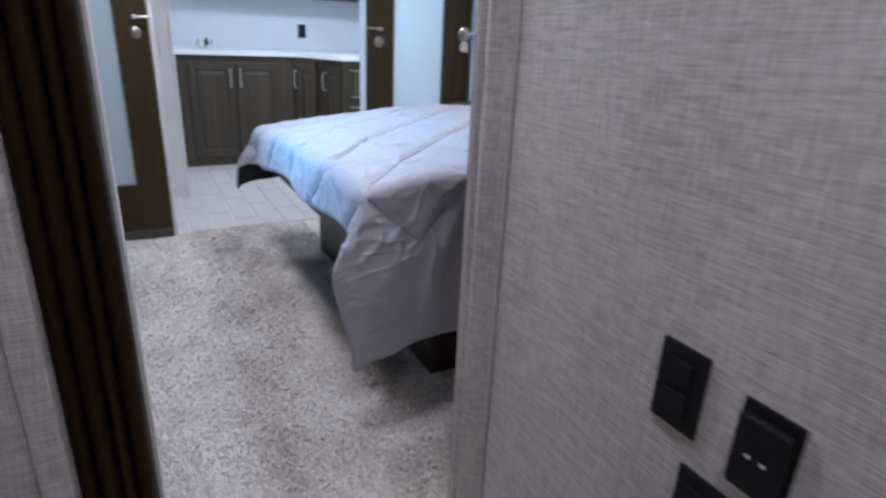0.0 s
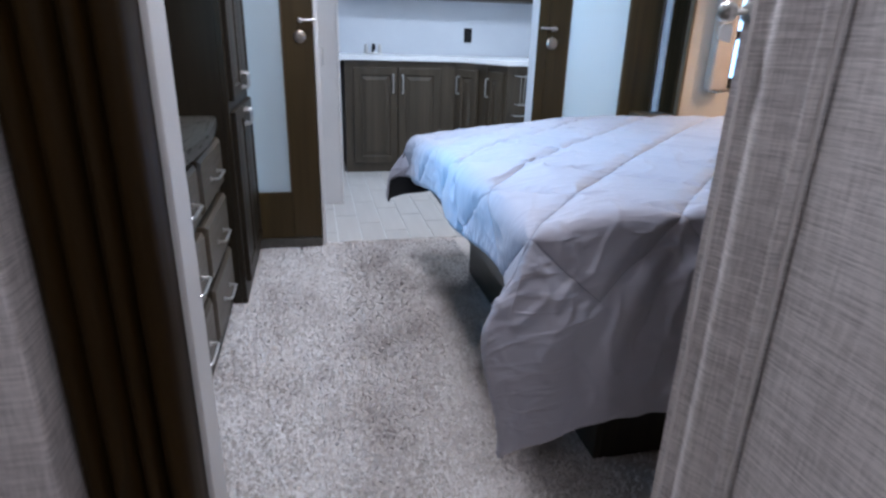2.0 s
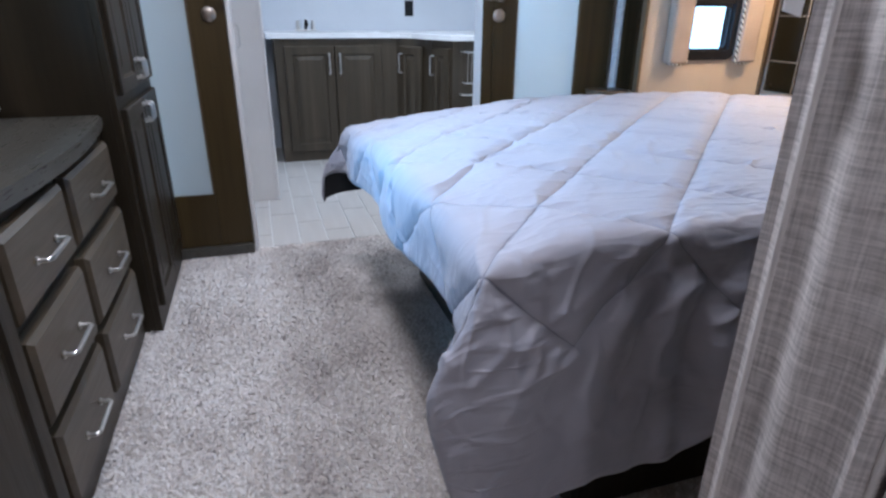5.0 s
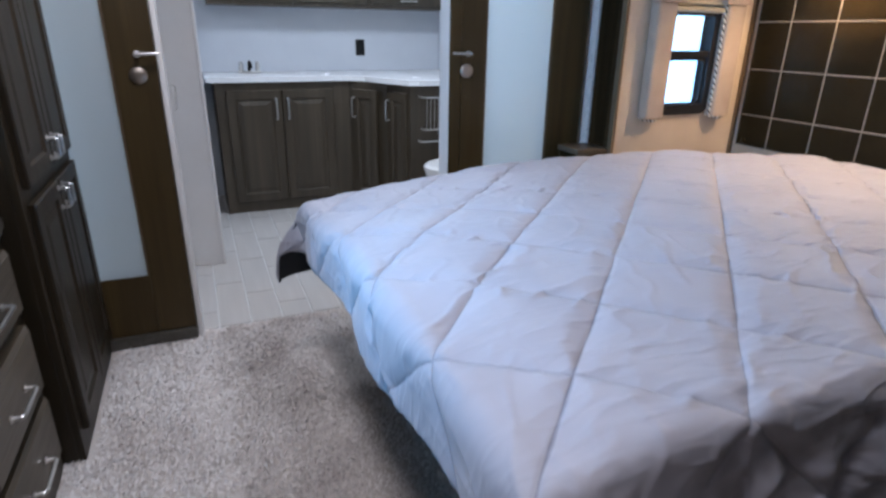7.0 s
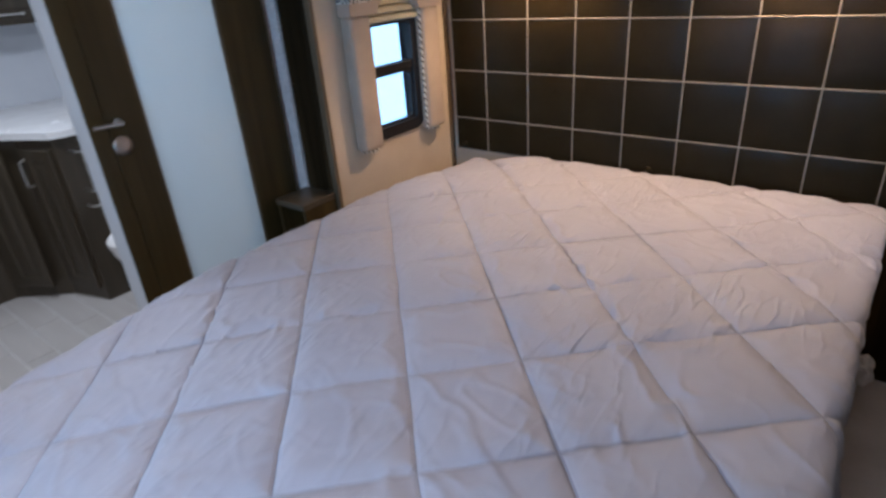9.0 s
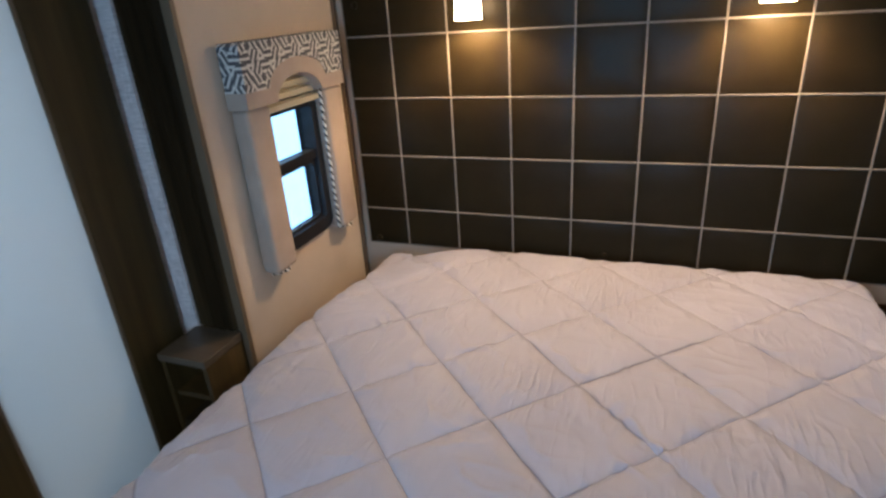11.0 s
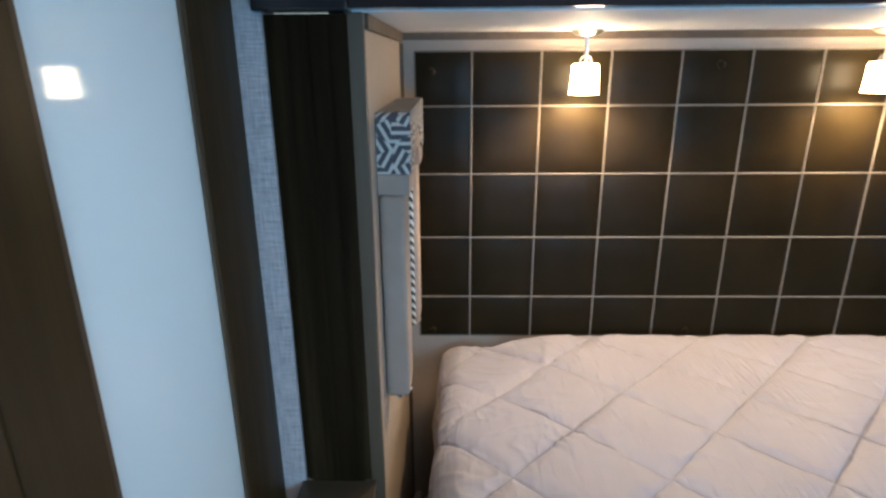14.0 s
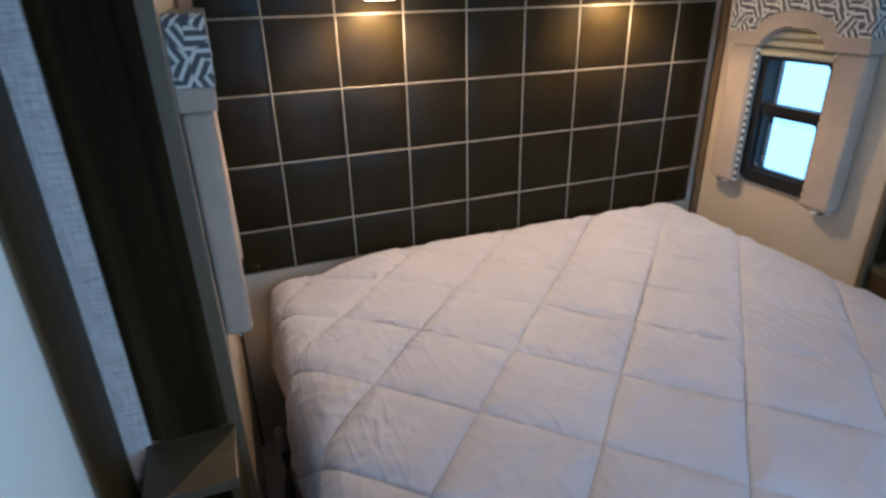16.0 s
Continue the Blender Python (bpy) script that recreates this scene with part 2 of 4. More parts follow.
def quilt_material():
    """Woven cotton with stitched diagonal seams; the cloth map gives the unfolded quilt in metres."""
    m, n, l, b = shader("lavender_grey_quilt", 0.62, Sheen_Weight=0.25)
    c = n.new("ShaderNodeUVMap")
    c.uv_map = "cloth"
    sep = n.new("ShaderNodeSeparateXYZ")
    l.new(c.outputs["UV"], sep.inputs[0])
    wob = mathn(n, l, "MULTIPLY", mathn(n, l, "SUBTRACT", noise_tex(n, l, c.outputs["UV"], 5.0, 2), 0.5), 0.012)
    def steps_of(total, start, step):
        return mathn(n, l, "DIVIDE", mathn(n, l, "ADD", mathn(n, l, "SUBTRACT", total, start), wob), step)
    def seam(q, step):
        return mathn(n, l, "MULTIPLY", mathn(n, l, "ABSOLUTE", mathn(n, l, "SUBTRACT", q, mathn(n, l, "ROUND", q))), step)
    def ended(iu, iv):
        """Seams stop in points at the last crossing above the hem."""
        low = mathn(n, l, "SUBTRACT", mathn(n, l, "MULTIPLY", iu, STEP_U), mathn(n, l, "MULTIPLY", iv, STEP_V))
        return mathn(n, l, "MULTIPLY", mathn(n, l, "LESS_THAN", low, 2 * SEAM_END - STITCH_U + STITCH_V), 0.05)
    qu = steps_of(mathn(n, l, "ADD", sep.outputs["X"], sep.outputs["Y"]), STITCH_U, STEP_U)
    qv = steps_of(mathn(n, l, "SUBTRACT", sep.outputs["X"], sep.outputs["Y"]), STITCH_V, STEP_V)
    du = mathn(n, l, "ADD", seam(qu, STEP_U), ended(mathn(n, l, "ROUND", qu), mathn(n, l, "CEIL", qv)))
    dv = mathn(n, l, "ADD", seam(qv, STEP_V), ended(mathn(n, l, "FLOOR", qu), mathn(n, l, "ROUND", qv)))
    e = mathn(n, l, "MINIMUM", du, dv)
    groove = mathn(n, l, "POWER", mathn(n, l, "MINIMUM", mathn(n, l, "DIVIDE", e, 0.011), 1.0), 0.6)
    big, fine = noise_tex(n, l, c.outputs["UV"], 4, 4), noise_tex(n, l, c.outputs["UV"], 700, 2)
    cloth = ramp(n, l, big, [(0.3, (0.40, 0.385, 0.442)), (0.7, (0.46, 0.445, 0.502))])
    # Dark stitch thread, widened in places to paint the shade of puckered creases.
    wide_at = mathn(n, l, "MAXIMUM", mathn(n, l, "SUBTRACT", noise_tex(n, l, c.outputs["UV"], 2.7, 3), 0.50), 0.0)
    thread_and_crease = mathn(n, l, "LESS_THAN", e, mathn(n, l, "ADD", 0.0012, mathn(n, l, "MULTIPLY", wide_at, 0.030)))
    l.new(mix(n, l, mathn(n, l, "MULTIPLY", thread_and_crease, 0.72), cloth, (0.20, 0.19, 0.24)), b.inputs["Base Color"])
    def creases(scale, turn, amount):
        p = n.new("ShaderNodeMapping")
        p.inputs["Scale"].default_value, p.inputs["Rotation"].default_value = scale, (0, 0, radians(turn))
        l.new(c.outputs["UV"], p.inputs["Vector"])
        f = noise_tex(n, l, p.outputs["Vector"], 1.0, 2, 0.4)
        thin = mathn(n, l, "ABSOLUTE", mathn(n, l, "SUBTRACT", f, 0.5))
        thin = mathn(n, l, "MAXIMUM", mathn(n, l, "SUBTRACT", 1.0, mathn(n, l, "MULTIPLY", thin, 16.0)), 0.0)
        return mathn(n, l, "MULTIPLY", thin, amount)
    where = mathn(n, l, "MAXIMUM", mathn(n, l, "SUBTRACT", mathn(n, l, "MULTIPLY", noise_tex(n, l, c.outputs["UV"], 3.1, 2), 3.0), 1.22), 0.0)
    wr = mathn(n, l, "ADD", creases((4.5, 17, 1), 40, 0.9), creases((5, 20, 1), -38, 0.9))
    wr = mathn(n, l, "ADD", mathn(n, l, "MULTIPLY", wr, where), creases((3, 9, 1), 80, 0.25))
    height = mathn(n, l, "ADD", groove, mathn(n, l, "ADD", wr, mathn(n, l, "MULTIPLY", fine, 0.02)))
    bump(n, l, b, height, 0.75, 0.0045)
    return m


def frosted():
    m, n, l, b = shader("frosted_glass", 0.08, Coat_Weight=0.6, Coat_Roughness=0.03)
    v = coords(n, l, (1, 1, 0.6))
    l.new(ramp(n, l, noise_tex(n, l, v, 2.0, 2), [(0.3, (0.74, 0.82, 0.85)), (0.7, (0.79, 0.86, 0.89))]), b.inputs["Base Color"])
    t = n.new("ShaderNodeBsdfTranslucent")
    t.inputs["Color"].default_value = (0.84, 0.92, 0.96, 1)
    mx = n.new("ShaderNodeMixShader")
    mx.inputs[0].default_value = 0.66
    l.new(b.outputs[0], mx.inputs[1])
    l.new(t.outputs[0], mx.inputs[2])
    l.new(mx.outputs[0], n["Material Output"].inputs["Surface"])
    return m


def glass():
    m, n, l, b = shader("window_glass", 0.02, Transmission_Weight=1.0, IOR=1.45)
    b.inputs["Base Color"].default_value = (0.82, 0.94, 0.98, 1)
    return m


def glow(name, colour, strength):
    m, n, l, b = shader(name, 0.4)
    b.inputs["Base Color"].default_value = (0.9, 0.88, 0.84, 1)
    b.inputs["Emission Color"].default_value, b.inputs["Emission Strength"].default_value = (*colour, 1), strength
    return m


M["quilt"], M["frost"], M["glass"] = quilt_material(), frosted(), glass()
M["shade"] = glow("lit_lamp_shade", (1.0, 0.74, 0.46), 48.0)
M["diffuser"] = glow("lit_ceiling_diffuser", (0.95, 0.97, 1.0), 6.0)
M["mirror"] = plain("mirror", (0.85, 0.87, 0.88), (0.87, 0.89, 0.90), 0.10, 1.0, bumpy=0)

# ---- building helpers ----
ORIGIN = {}


def thing(name, place, label, category, group="", kind=""):
    ob = new(name)
    ob.location, ob.empty_display_size = place, 0.05
    ORIGIN[ob.name] = Vector(place)
    return tagged(ob, label, category, group, kind)


def link(name, bm, material, parent=None, label="", smooth=False):
    o = ORIGIN[parent.name] if parent else Vector((0, 0, 0))
    bmesh.ops.translate(bm, verts=bm.verts, vec=-o)
    bmesh.ops.recalc_face_normals(bm, faces=bm.faces)
    d = bpy.data.meshes.new(name)
    bm.to_mesh(d)
    bm.free()
    for m in (material if isinstance(material, list) else [material]):
        d.materials.append(m)
    if smooth:
        for p in d.polygons:
            p.use_smooth = True
        d.set_sharp_from_angle(angle=radians(40))
    ob = new(name, d)
    if parent:
        ob.parent = parent
    ORIGIN[ob.name] = o
    if label:
        ob["label"] = label
    return ob


def part(name, bm, material, parent, label="", smooth=False):
    return link(name, bm, material, parent, label, smooth)


def whole(name, bm, material, label, category, group="", kind="", smooth=False):
    """A thing made of one mesh."""
    return tagged(link(name, bm, material, None, "", smooth), label, category, group, kind)


def structure(name, bm, material, label, category, parent=None):
    return tagged(link(name, bm, material, parent), label, category, "", "structure")


def box(x0, x1, y0, y1, z0, z1, bevel=0.0, seg=2, bm=None):
    bm = bm or bmesh.new()
    r = bmesh.ops.create_cube(bm, size=1.0)
    vs = r["verts"]
    for v in vs:
        v.co = Vector(((x0 + x1) / 2 + v.co.x * (x1 - x0), (y0 + y1) / 2 + v.co.y * (y1 - y0), (z0 + z1) / 2 + v.co.z * (z1 - z0)))
    if bevel:
        es = list({e for v in vs for e in v.link_edges})
        bmesh.ops.bevel(bm, geom=es, offset=bevel, segments=seg, affect="EDGES", profile=0.6)
    return bm


def tube(points, r, n=8, bm=None, caps=True):
    """A round rod along a line of points."""
    bm = bm or bmesh.new()
    pts = [Vector(p) for p in points]
    rings = []
    for i, p in enumerate(pts):
        a, b = pts[max(i - 1, 0)], pts[min(i + 1, len(pts) - 1)]
        d = (b - a).normalized()
        up = Vector((0, 0, 1)) if abs(d.z) < 0.9 else Vector((1, 0, 0))
        s = d.cross(up).normalized()
        t = s.cross(d).normalized()
        rings.append([bm.verts.new(p + r * (math.cos(k * math.tau / n) * s + math.sin(k * math.tau / n) * t)) for k in range(n)])
    for a, b in zip(rings, rings[1:]):
        for k in range(n):
            bm.faces.new((a[k], a[(k + 1) % n], b[(k + 1) % n], b[k]))
    if caps:
        bm.faces.new(rings[0][::-1])
        bm.faces.new(rings[-1])
    return bm


def lathe(profile, centre, axis="z", n=24, bm=None):
    """A turned shape from (radius, height) pairs about an axis through centre."""
    bm = bm or bmesh.new()
    c, rings = Vector(centre), []
    for r, h in profile:
        ring = []
        for k in range(n):
            a, b = r * math.cos(k * math.tau / n), r * math.sin(k * math.tau / n)
            p = {"z": (a, b, h), "y": (a, h, b), "x": (h, a, b)}[axis]
            ring.append(bm.verts.new(c + Vector(p)))
        rings.append(ring)
    for a, b in zip(rings, rings[1:]):
        for k in range(n):
            bm.faces.new((a[k], a[(k + 1) % n], b[(k + 1) % n], b[k]))
    bm.faces.new(rings[0][::-1])
    bm.faces.new(rings[-1])
    return bm


def prism(outline, axis, a, b, bm=None):
    """A closed outline pushed along one axis from a to b; the outline gives the other two coordinates in x, y, z order."""
    bm = bm or bmesh.new()
    def at(p, q):
        return {"x": (q, p[0], p[1]), "y": (p[0], q, p[1]), "z": (p[0], p[1], q)}[axis]
    lo, hi = [bm.verts.new(at(p, a)) for p in outline], [bm.verts.new(at(p, b)) for p in outline]
    bm.faces.new(lo[::-1])
    bm.faces.new(hi)
    for i in range(len(lo)):
        j = (i + 1) % len(lo)
        bm.faces.new((lo[i], lo[j], hi[j], hi[i]))
    return bm


def smooth01(v):
    v = min(max(v, 0.0), 1.0)
    return v * v * (3 - 2 * v)


def basis(bm, m):
    bmesh.ops.transform(bm, matrix=m, verts=bm.verts)
    return bm


def raised_panel(width, height, thick=0.02, rail=0.055):
    """A cabinet door with frame and raised field: faces -y, lower left corner at the origin."""
    bm = bmesh.new()
    w, h, r = width, height, rail
    loops = [(0, 0.0, thick), (0, 0.004, 0.0), (0.004, 0.0, 0.0), (r - 0.006, 0.0, 0.0), (r, 0.008, 0.0), (r + 0.008, 0.009, 0.0), (r + 0.034, 0.0025, 0.0)]
    rings = []
    for ins, d, back in loops:
        y = thick if back else d
        rings.append([bm.verts.new(p) for p in ((ins, y, ins), (w - ins, y, ins), (w - ins, y, h - ins), (ins, y, h - ins))])
    for a, b in zip(rings, rings[1:]):
        for k in range(4):
            bm.faces.new((a[k], a[(k + 1) % 4], b[(k + 1) % 4], b[k]))
    bm.faces.new(rings[-1])
    bm.faces.new(rings[0][::-1])
    return bm


def bar_pull(length, r=0.0048, stand=0.026):
    """A bowed bar handle along z standing off towards -y, centre at the origin."""
    h = length / 2
    bm = tube([(0, 0, -h), (0, -stand * 0.8, -h), (0, -stand, -h * 0.9), (0, -stand, h * 0.9), (0, -stand * 0.8, h), (0, 0, h)], r, 8)
    for s in (-h, h):
        lathe([(0.009, -0.004), (0.0075, 0.0)], (0, 0, s), "y", 12, bm)
    return bm


FACE_X = Matrix.Rotation(radians(90), 4, "Z")  # turns a front that faces -y to face +x

# ---- setting ----
FLOOR, CEIL, SLIDE_CEIL = 0.0, 1.97, 1.665
XL, XR, XS = -0.565, 1.935, 2.655        # outer wall, slide mouth, headboard wall
YE, YB, YW = 0.95, 3.312, 5.52          # entrance partition, bath partition, far bath wall
YN, YF = 1.20, 3.07                   # side walls of the slide

carpet = structure("floor", box(XL, 2.70, YE - 0.05, 3.322, -0.06, -0.004), M["carpet"], "pale grey-beige shag carpet over the bedroom floor", "carpet")


def carpet_pile(seed=3):
    """Loose tufts standing on the carpet."""
    rng = np.random.default_rng(seed)
    areas = [(-0.19, 0.82, 0.95, 3.318, 62000), (-0.262, -0.19, 0.95, 2.612, 3600), (0.8, 1.9, 1.0, 1.5, 5000)]
    P = np.concatenate([np.c_[rng.uniform(a, b, k), rng.uniform(c, d, k)] for a, b, c, d, k in areas])
    k = len(P)
    ang, lean = rng.uniform(0, math.tau, k), rng.uniform(0.005, 0.016, k)
    h, w = rng.uniform(0.006, 0.013, k), rng.uniform(0.0018, 0.0040, k)
    side = np.c_[-np.sin(ang), np.cos(ang), np.zeros(k)] * w[:, None]
    tip = np.c_[np.cos(ang) * lean, np.sin(ang) * lean, h]
    base = np.c_[P, np.full(k, -0.005)]
    mid = base + tip * np.array((0.35, 0.35, 0.65))
    V = np.stack([base - side, base + side, mid + side, mid - side, base + tip], 1).reshape(-1, 3)
    F = []
    for i in range(0, 5 * k, 5):
        F += [(i, i + 1, i + 2, i + 3), (i + 3, i + 2, i + 4)]
    d = bpy.data.meshes.new("carpet_pile")
    d.from_pydata(V.tolist(), [], F)
    m, n, l, b = shader("carpet_tuft", 0.95, Sheen_Weight=0.2)
    g = n.new("ShaderNodeNewGeometry")
    wide = noise_tex(n, l, coords(n, l, (1.5, 0.9, 1)), 2.4, 2)
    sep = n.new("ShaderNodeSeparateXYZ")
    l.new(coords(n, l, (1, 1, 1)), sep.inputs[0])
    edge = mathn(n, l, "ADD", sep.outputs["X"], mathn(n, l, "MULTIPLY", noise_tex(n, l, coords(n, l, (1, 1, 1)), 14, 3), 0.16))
    lane = n.new("ShaderNodeMapRange")   # tufts are darker past this edge, along the bed
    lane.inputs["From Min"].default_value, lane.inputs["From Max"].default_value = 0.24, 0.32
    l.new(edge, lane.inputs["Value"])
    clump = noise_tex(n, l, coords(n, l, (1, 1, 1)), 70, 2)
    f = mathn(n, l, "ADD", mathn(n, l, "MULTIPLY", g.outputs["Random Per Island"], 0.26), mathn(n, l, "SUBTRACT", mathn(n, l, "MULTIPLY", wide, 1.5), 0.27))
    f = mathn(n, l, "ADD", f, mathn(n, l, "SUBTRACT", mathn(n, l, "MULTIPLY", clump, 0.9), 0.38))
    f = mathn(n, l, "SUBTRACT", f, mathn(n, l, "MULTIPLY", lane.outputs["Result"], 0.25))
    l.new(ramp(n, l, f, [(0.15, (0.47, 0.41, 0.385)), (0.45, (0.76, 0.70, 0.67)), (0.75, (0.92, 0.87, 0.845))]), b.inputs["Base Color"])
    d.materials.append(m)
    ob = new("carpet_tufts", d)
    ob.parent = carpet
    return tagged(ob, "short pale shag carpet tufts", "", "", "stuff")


carpet_pile()
landing = structure("floor_hall", box(-0.95, 0.72, -1.6, YE - 0.3, -0.43, -0.38), M["carpet"], "beige carpeted hall landing below the bedroom", "floor")
steps = structure("steps", box(-0.45, 0.60, YE - 0.30, YE - 0.05, -0.40, -0.19), M["carpet"], "carpeted step up to the bedroom", "steps")

bath_floor = structure("floor_bath", box(-0.86, 2.2, 3.324, 5.6, -0.06, -0.006), M["grout"], "pale wood-look plank floor with light joints", "floor")

structure("ceiling", box(-1.0, XR + 0.06, -1.7, 5.7, CEIL, CEIL + 0.05), M["ceiling"], "white panel ceiling", "ceiling")
structure("ceiling_slide", box(XR - 0.01, 2.75, YN - 0.05, YF + 0.05, SLIDE_CEIL, SLIDE_CEIL + 0.05), M["ceiling"], "low white ceiling over the bed", "ceiling")


def wall_with_hole(axis, a, b, u0, u1, z0, z1, hole):
    """A wall slab across one axis with a rectangular opening (u0, u1, z0, z1)."""
    h0, h1, hz0, hz1 = hole
    bm = bmesh.new()
    outer, inner = [(u0, z0), (u1, z0), (u1, z1), (u0, z1)], [(h0, hz0), (h1, hz0), (h1, hz1), (h0, hz1)]
    def ring(pts, q):
        return [bm.verts.new((q, u, z) if axis == "x" else (u, q, z)) for u, z in pts]
    rings = [ring(outer, a), ring(inner, a), ring(inner, b), ring(outer, b)]
    for p, q in zip(rings, rings[1:] + rings[:1]):
        for k in range(4):
            bm.faces.new((p[k], p[(k + 1) % 4], q[(k + 1) % 4], q[k]))
    return bm


structure("wall_west", wall_with_hole("x", XL - 0.06, XL, YE - 0.06, 3.30, 0, CEIL, (1.86, 2.48, 0.925, 1.43)), M["tan"], "pale beige panelled outer wall with a window", "wall")
structure("wall_east_south", box(XR, XR + 0.06, YE, 1.06, 0, CEIL), M["linen"], "grey linen wall covering", "wall")
structure("wall_east_north", box(XR - 0.02, XR + 0.06, 3.237, YB, 0, CEIL), M["linen"], "grey linen wall covering", "wall")
structure("wall_east_header", box(XR + 0.004, XR + 0.06, 1.06, 3.236, 1.80, CEIL), M["linen"], "grey linen wall covering above the slide", "wall")
structure("wall_headboard", box(XS + 0.012, XS + 0.07, YN - 0.05, YF + 0.05, 0, SLIDE_CEIL), M["tan"], "beige wall panel behind the headboard", "wall")
WIN = (2.155, 2.445, 0.855, 1.30)
structure("wall_slide_north", wall_with_hole("y", YF, YF + 0.055, XR, XS + 0.07, 0, SLIDE_CEIL, WIN), M["tan"], "beige side wall of the bed slide", "wall")
structure("floor_slide", box(XR + 0.005, XS - 0.001, YN + 0.001, 1.487, 0.0, 0.092, 0.008), M["carpet"], "carpeted raised floor of the bed slide", "floor")
# Panel added to keep the gap under the headboard dark.
structure("baseboard_headboard", box(XS - 0.022, XS - 0.004, YN + 0.016, 1.487, 0.094, 0.63, 0.003), M["pilaster"], "dark panel added under the headboard beside the bed", "baseboard")
structure("wall_slide_south", wall_with_hole("y", YN - 0.055, YN, XR, XS + 0.07, 0, SLIDE_CEIL, WIN), M["tan"], "beige side wall of the bed slide", "wall")


def bath_partition():
    """White partition with a wide opening and a cut-out behind each frosted glass panel."""
    bm = bmesh.new()
    for x0, x1, z0, z1 in ((-0.86, -0.42, 0, CEIL), (-0.42, -0.02, 0, 0.28), (-0.42, -0.02, 1.85, CEIL), (-0.02, 0.115, 0, CEIL), (0.115, 1.235, 1.88, CEIL),
                           (1.235, 1.37, 0, CEIL), (1.37, 1.72, 0, 0.28), (1.37, 1.72, 1.85, CEIL), (1.72, XR + 0.06, 0, CEIL)):
        box(x0, x1, YB, YB + 0.06, z0, z1, bm=bm)
    return bm


structure("wall_bath_partition", bath_partition(), M["white"], "white partition with a wide opening to the bath", "wall")
structure("wall_shower_end", box(-0.85, 0.255, 4.08, 4.14, 0, CEIL), M["white"], "smooth off-white shower end panel", "wall")
structure("wall_shower_side", box(0.20, 0.255, 4.14, YW, 0, CEIL), M["bathwall"], "pale blue-grey bath side wall", "wall")
structure("wall_bath_left", box(-0.86, -0.80, 3.36, 4.08, 0, CEIL), M["bathwall"], "pale bath wall", "wall")
structure("wall_bath_far", box(0.20, 2.2, YW, YW + 0.05, 0, CEIL), M["bathwall"], "pale blue-grey wall behind the vanity", "wall")
structure("wall_bath_right", box(2.08, 2.13, 3.36, YW, 0, CEIL), M["bathwall"], "pale blue-grey bath wall", "wall")
structure("wall_hall_right", box(0.572, 0.64, -1.6, 0.826, -0.40, CEIL), M["linen"], "grey linen hall wall", "wall")
structure("wall_entrance_right", box(0.60, XR, 0.83, YE - 0.012, -0.06, CEIL), M["linen"], "grey linen entrance partition", "wall")
# Unseen dark facing, added to cut light bounced onto the quilt's near side.
structure("wall_entrance_panel", box(0.642, XR, YE - 0.011, YE, 0.0, CEIL - 0.002), M["cabinet"], "unseen dark wood panel on the partition, added to cut bounced light", "wall")
structure("wall_entrance_left", box(-0.92, -0.158, 0.862, YE, -0.40, CEIL), M["linen"], "grey linen entrance partition", "wall")
structure("wall_hall_left", box(-0.98, -0.92, -1.6, YE, -0.42, CEIL), M["linen"], "grey linen hall wall", "wall")
structure("wall_hall_end", box(-0.98, 0.64, -1.66, -1.6, -0.42, CEIL), M["linen"], "grey linen hall end wall", "wall")


def fluted_casing():
    """Fabric-wrapped casing with two rolls round the opening's edge."""
    prof = [(0.64, 0.832)]
    for k in range(41):
        s = k / 40
        y = 0.832 + s * 0.122
        x = 0.570 - 0.010 * math.exp(-((s - 0.10) / 0.05) ** 2) - 0.016 * math.exp(-((s - 0.52) / 0.16) ** 2) - 0.010 * math.exp(-((s - 0.86) / 0.10) ** 2)
        prof.append((x, y))
    prof += [(0.566, 0.962), (0.64, 0.962)]
    return prism(prof, "z", -0.06, CEIL)


casing = structure("trim_entrance_right", fluted_casing(), M["linen"], "rolled casing wrapped in grey linen", "trim")
for cx, cy in ((0.5585, 0.9375), (0.5695, 0.8335)):
    part("welt", tube([(cx, cy, -0.055 + 0.0995 * k) for k in range(21)], 0.0024, 8), M["welt"], casing, "thin pale piping cord", True)
structure("trim_entrance_left", box(-0.085, -0.039, 0.9355, 1.004, -0.05, CEIL, 0.003), M["white"], "off-white door jamb strip", "trim")
structure("trim_entrance_channel", box(-0.192, -0.151, 0.845, 0.925, -0.38, CEIL, 0.006), M["linen"], "linen-wrapped edge trim", "trim")
structure("trim_bath_jamb", box(1.213, 1.236, YB - 0.032, YB + 0.07, 0, 1.88, 0.003), M["white"], "white jamb strip of the bath opening", "trim")
structure("trim_bath_jamb", box(0.112, 0.130, YB - 0.028, YB + 0.07, 0, 1.88, 0.003), M["white"], "white jamb strip of the bath opening", "trim")
structure("trim_shower", box(0.245, 0.262, 4.066, 4.15, 0, CEIL, 0.004), M["white"], "white corner strip on the shower wall", "trim")
structure("baseboard_left_door", box(-0.5, 0.108, YB - 0.05, YB - 0.002, 0, 0.048, 0.004), M["top"], "grey sill under the glass door", "baseboard")
structure("trim_slide_edge", box(XR - 0.012, XR + 0.004, YF - 0.006, YF + 0.03, 0, SLIDE_CEIL, 0.002), M["trim"], "narrow brown edge strip", "trim")
structure("trim_slide_edge", box(XR - 0.012, XR + 0.004, YN - 0.03, YN + 0.006, 0, SLIDE_CEIL, 0.002), M["trim"], "narrow brown edge strip", "trim")
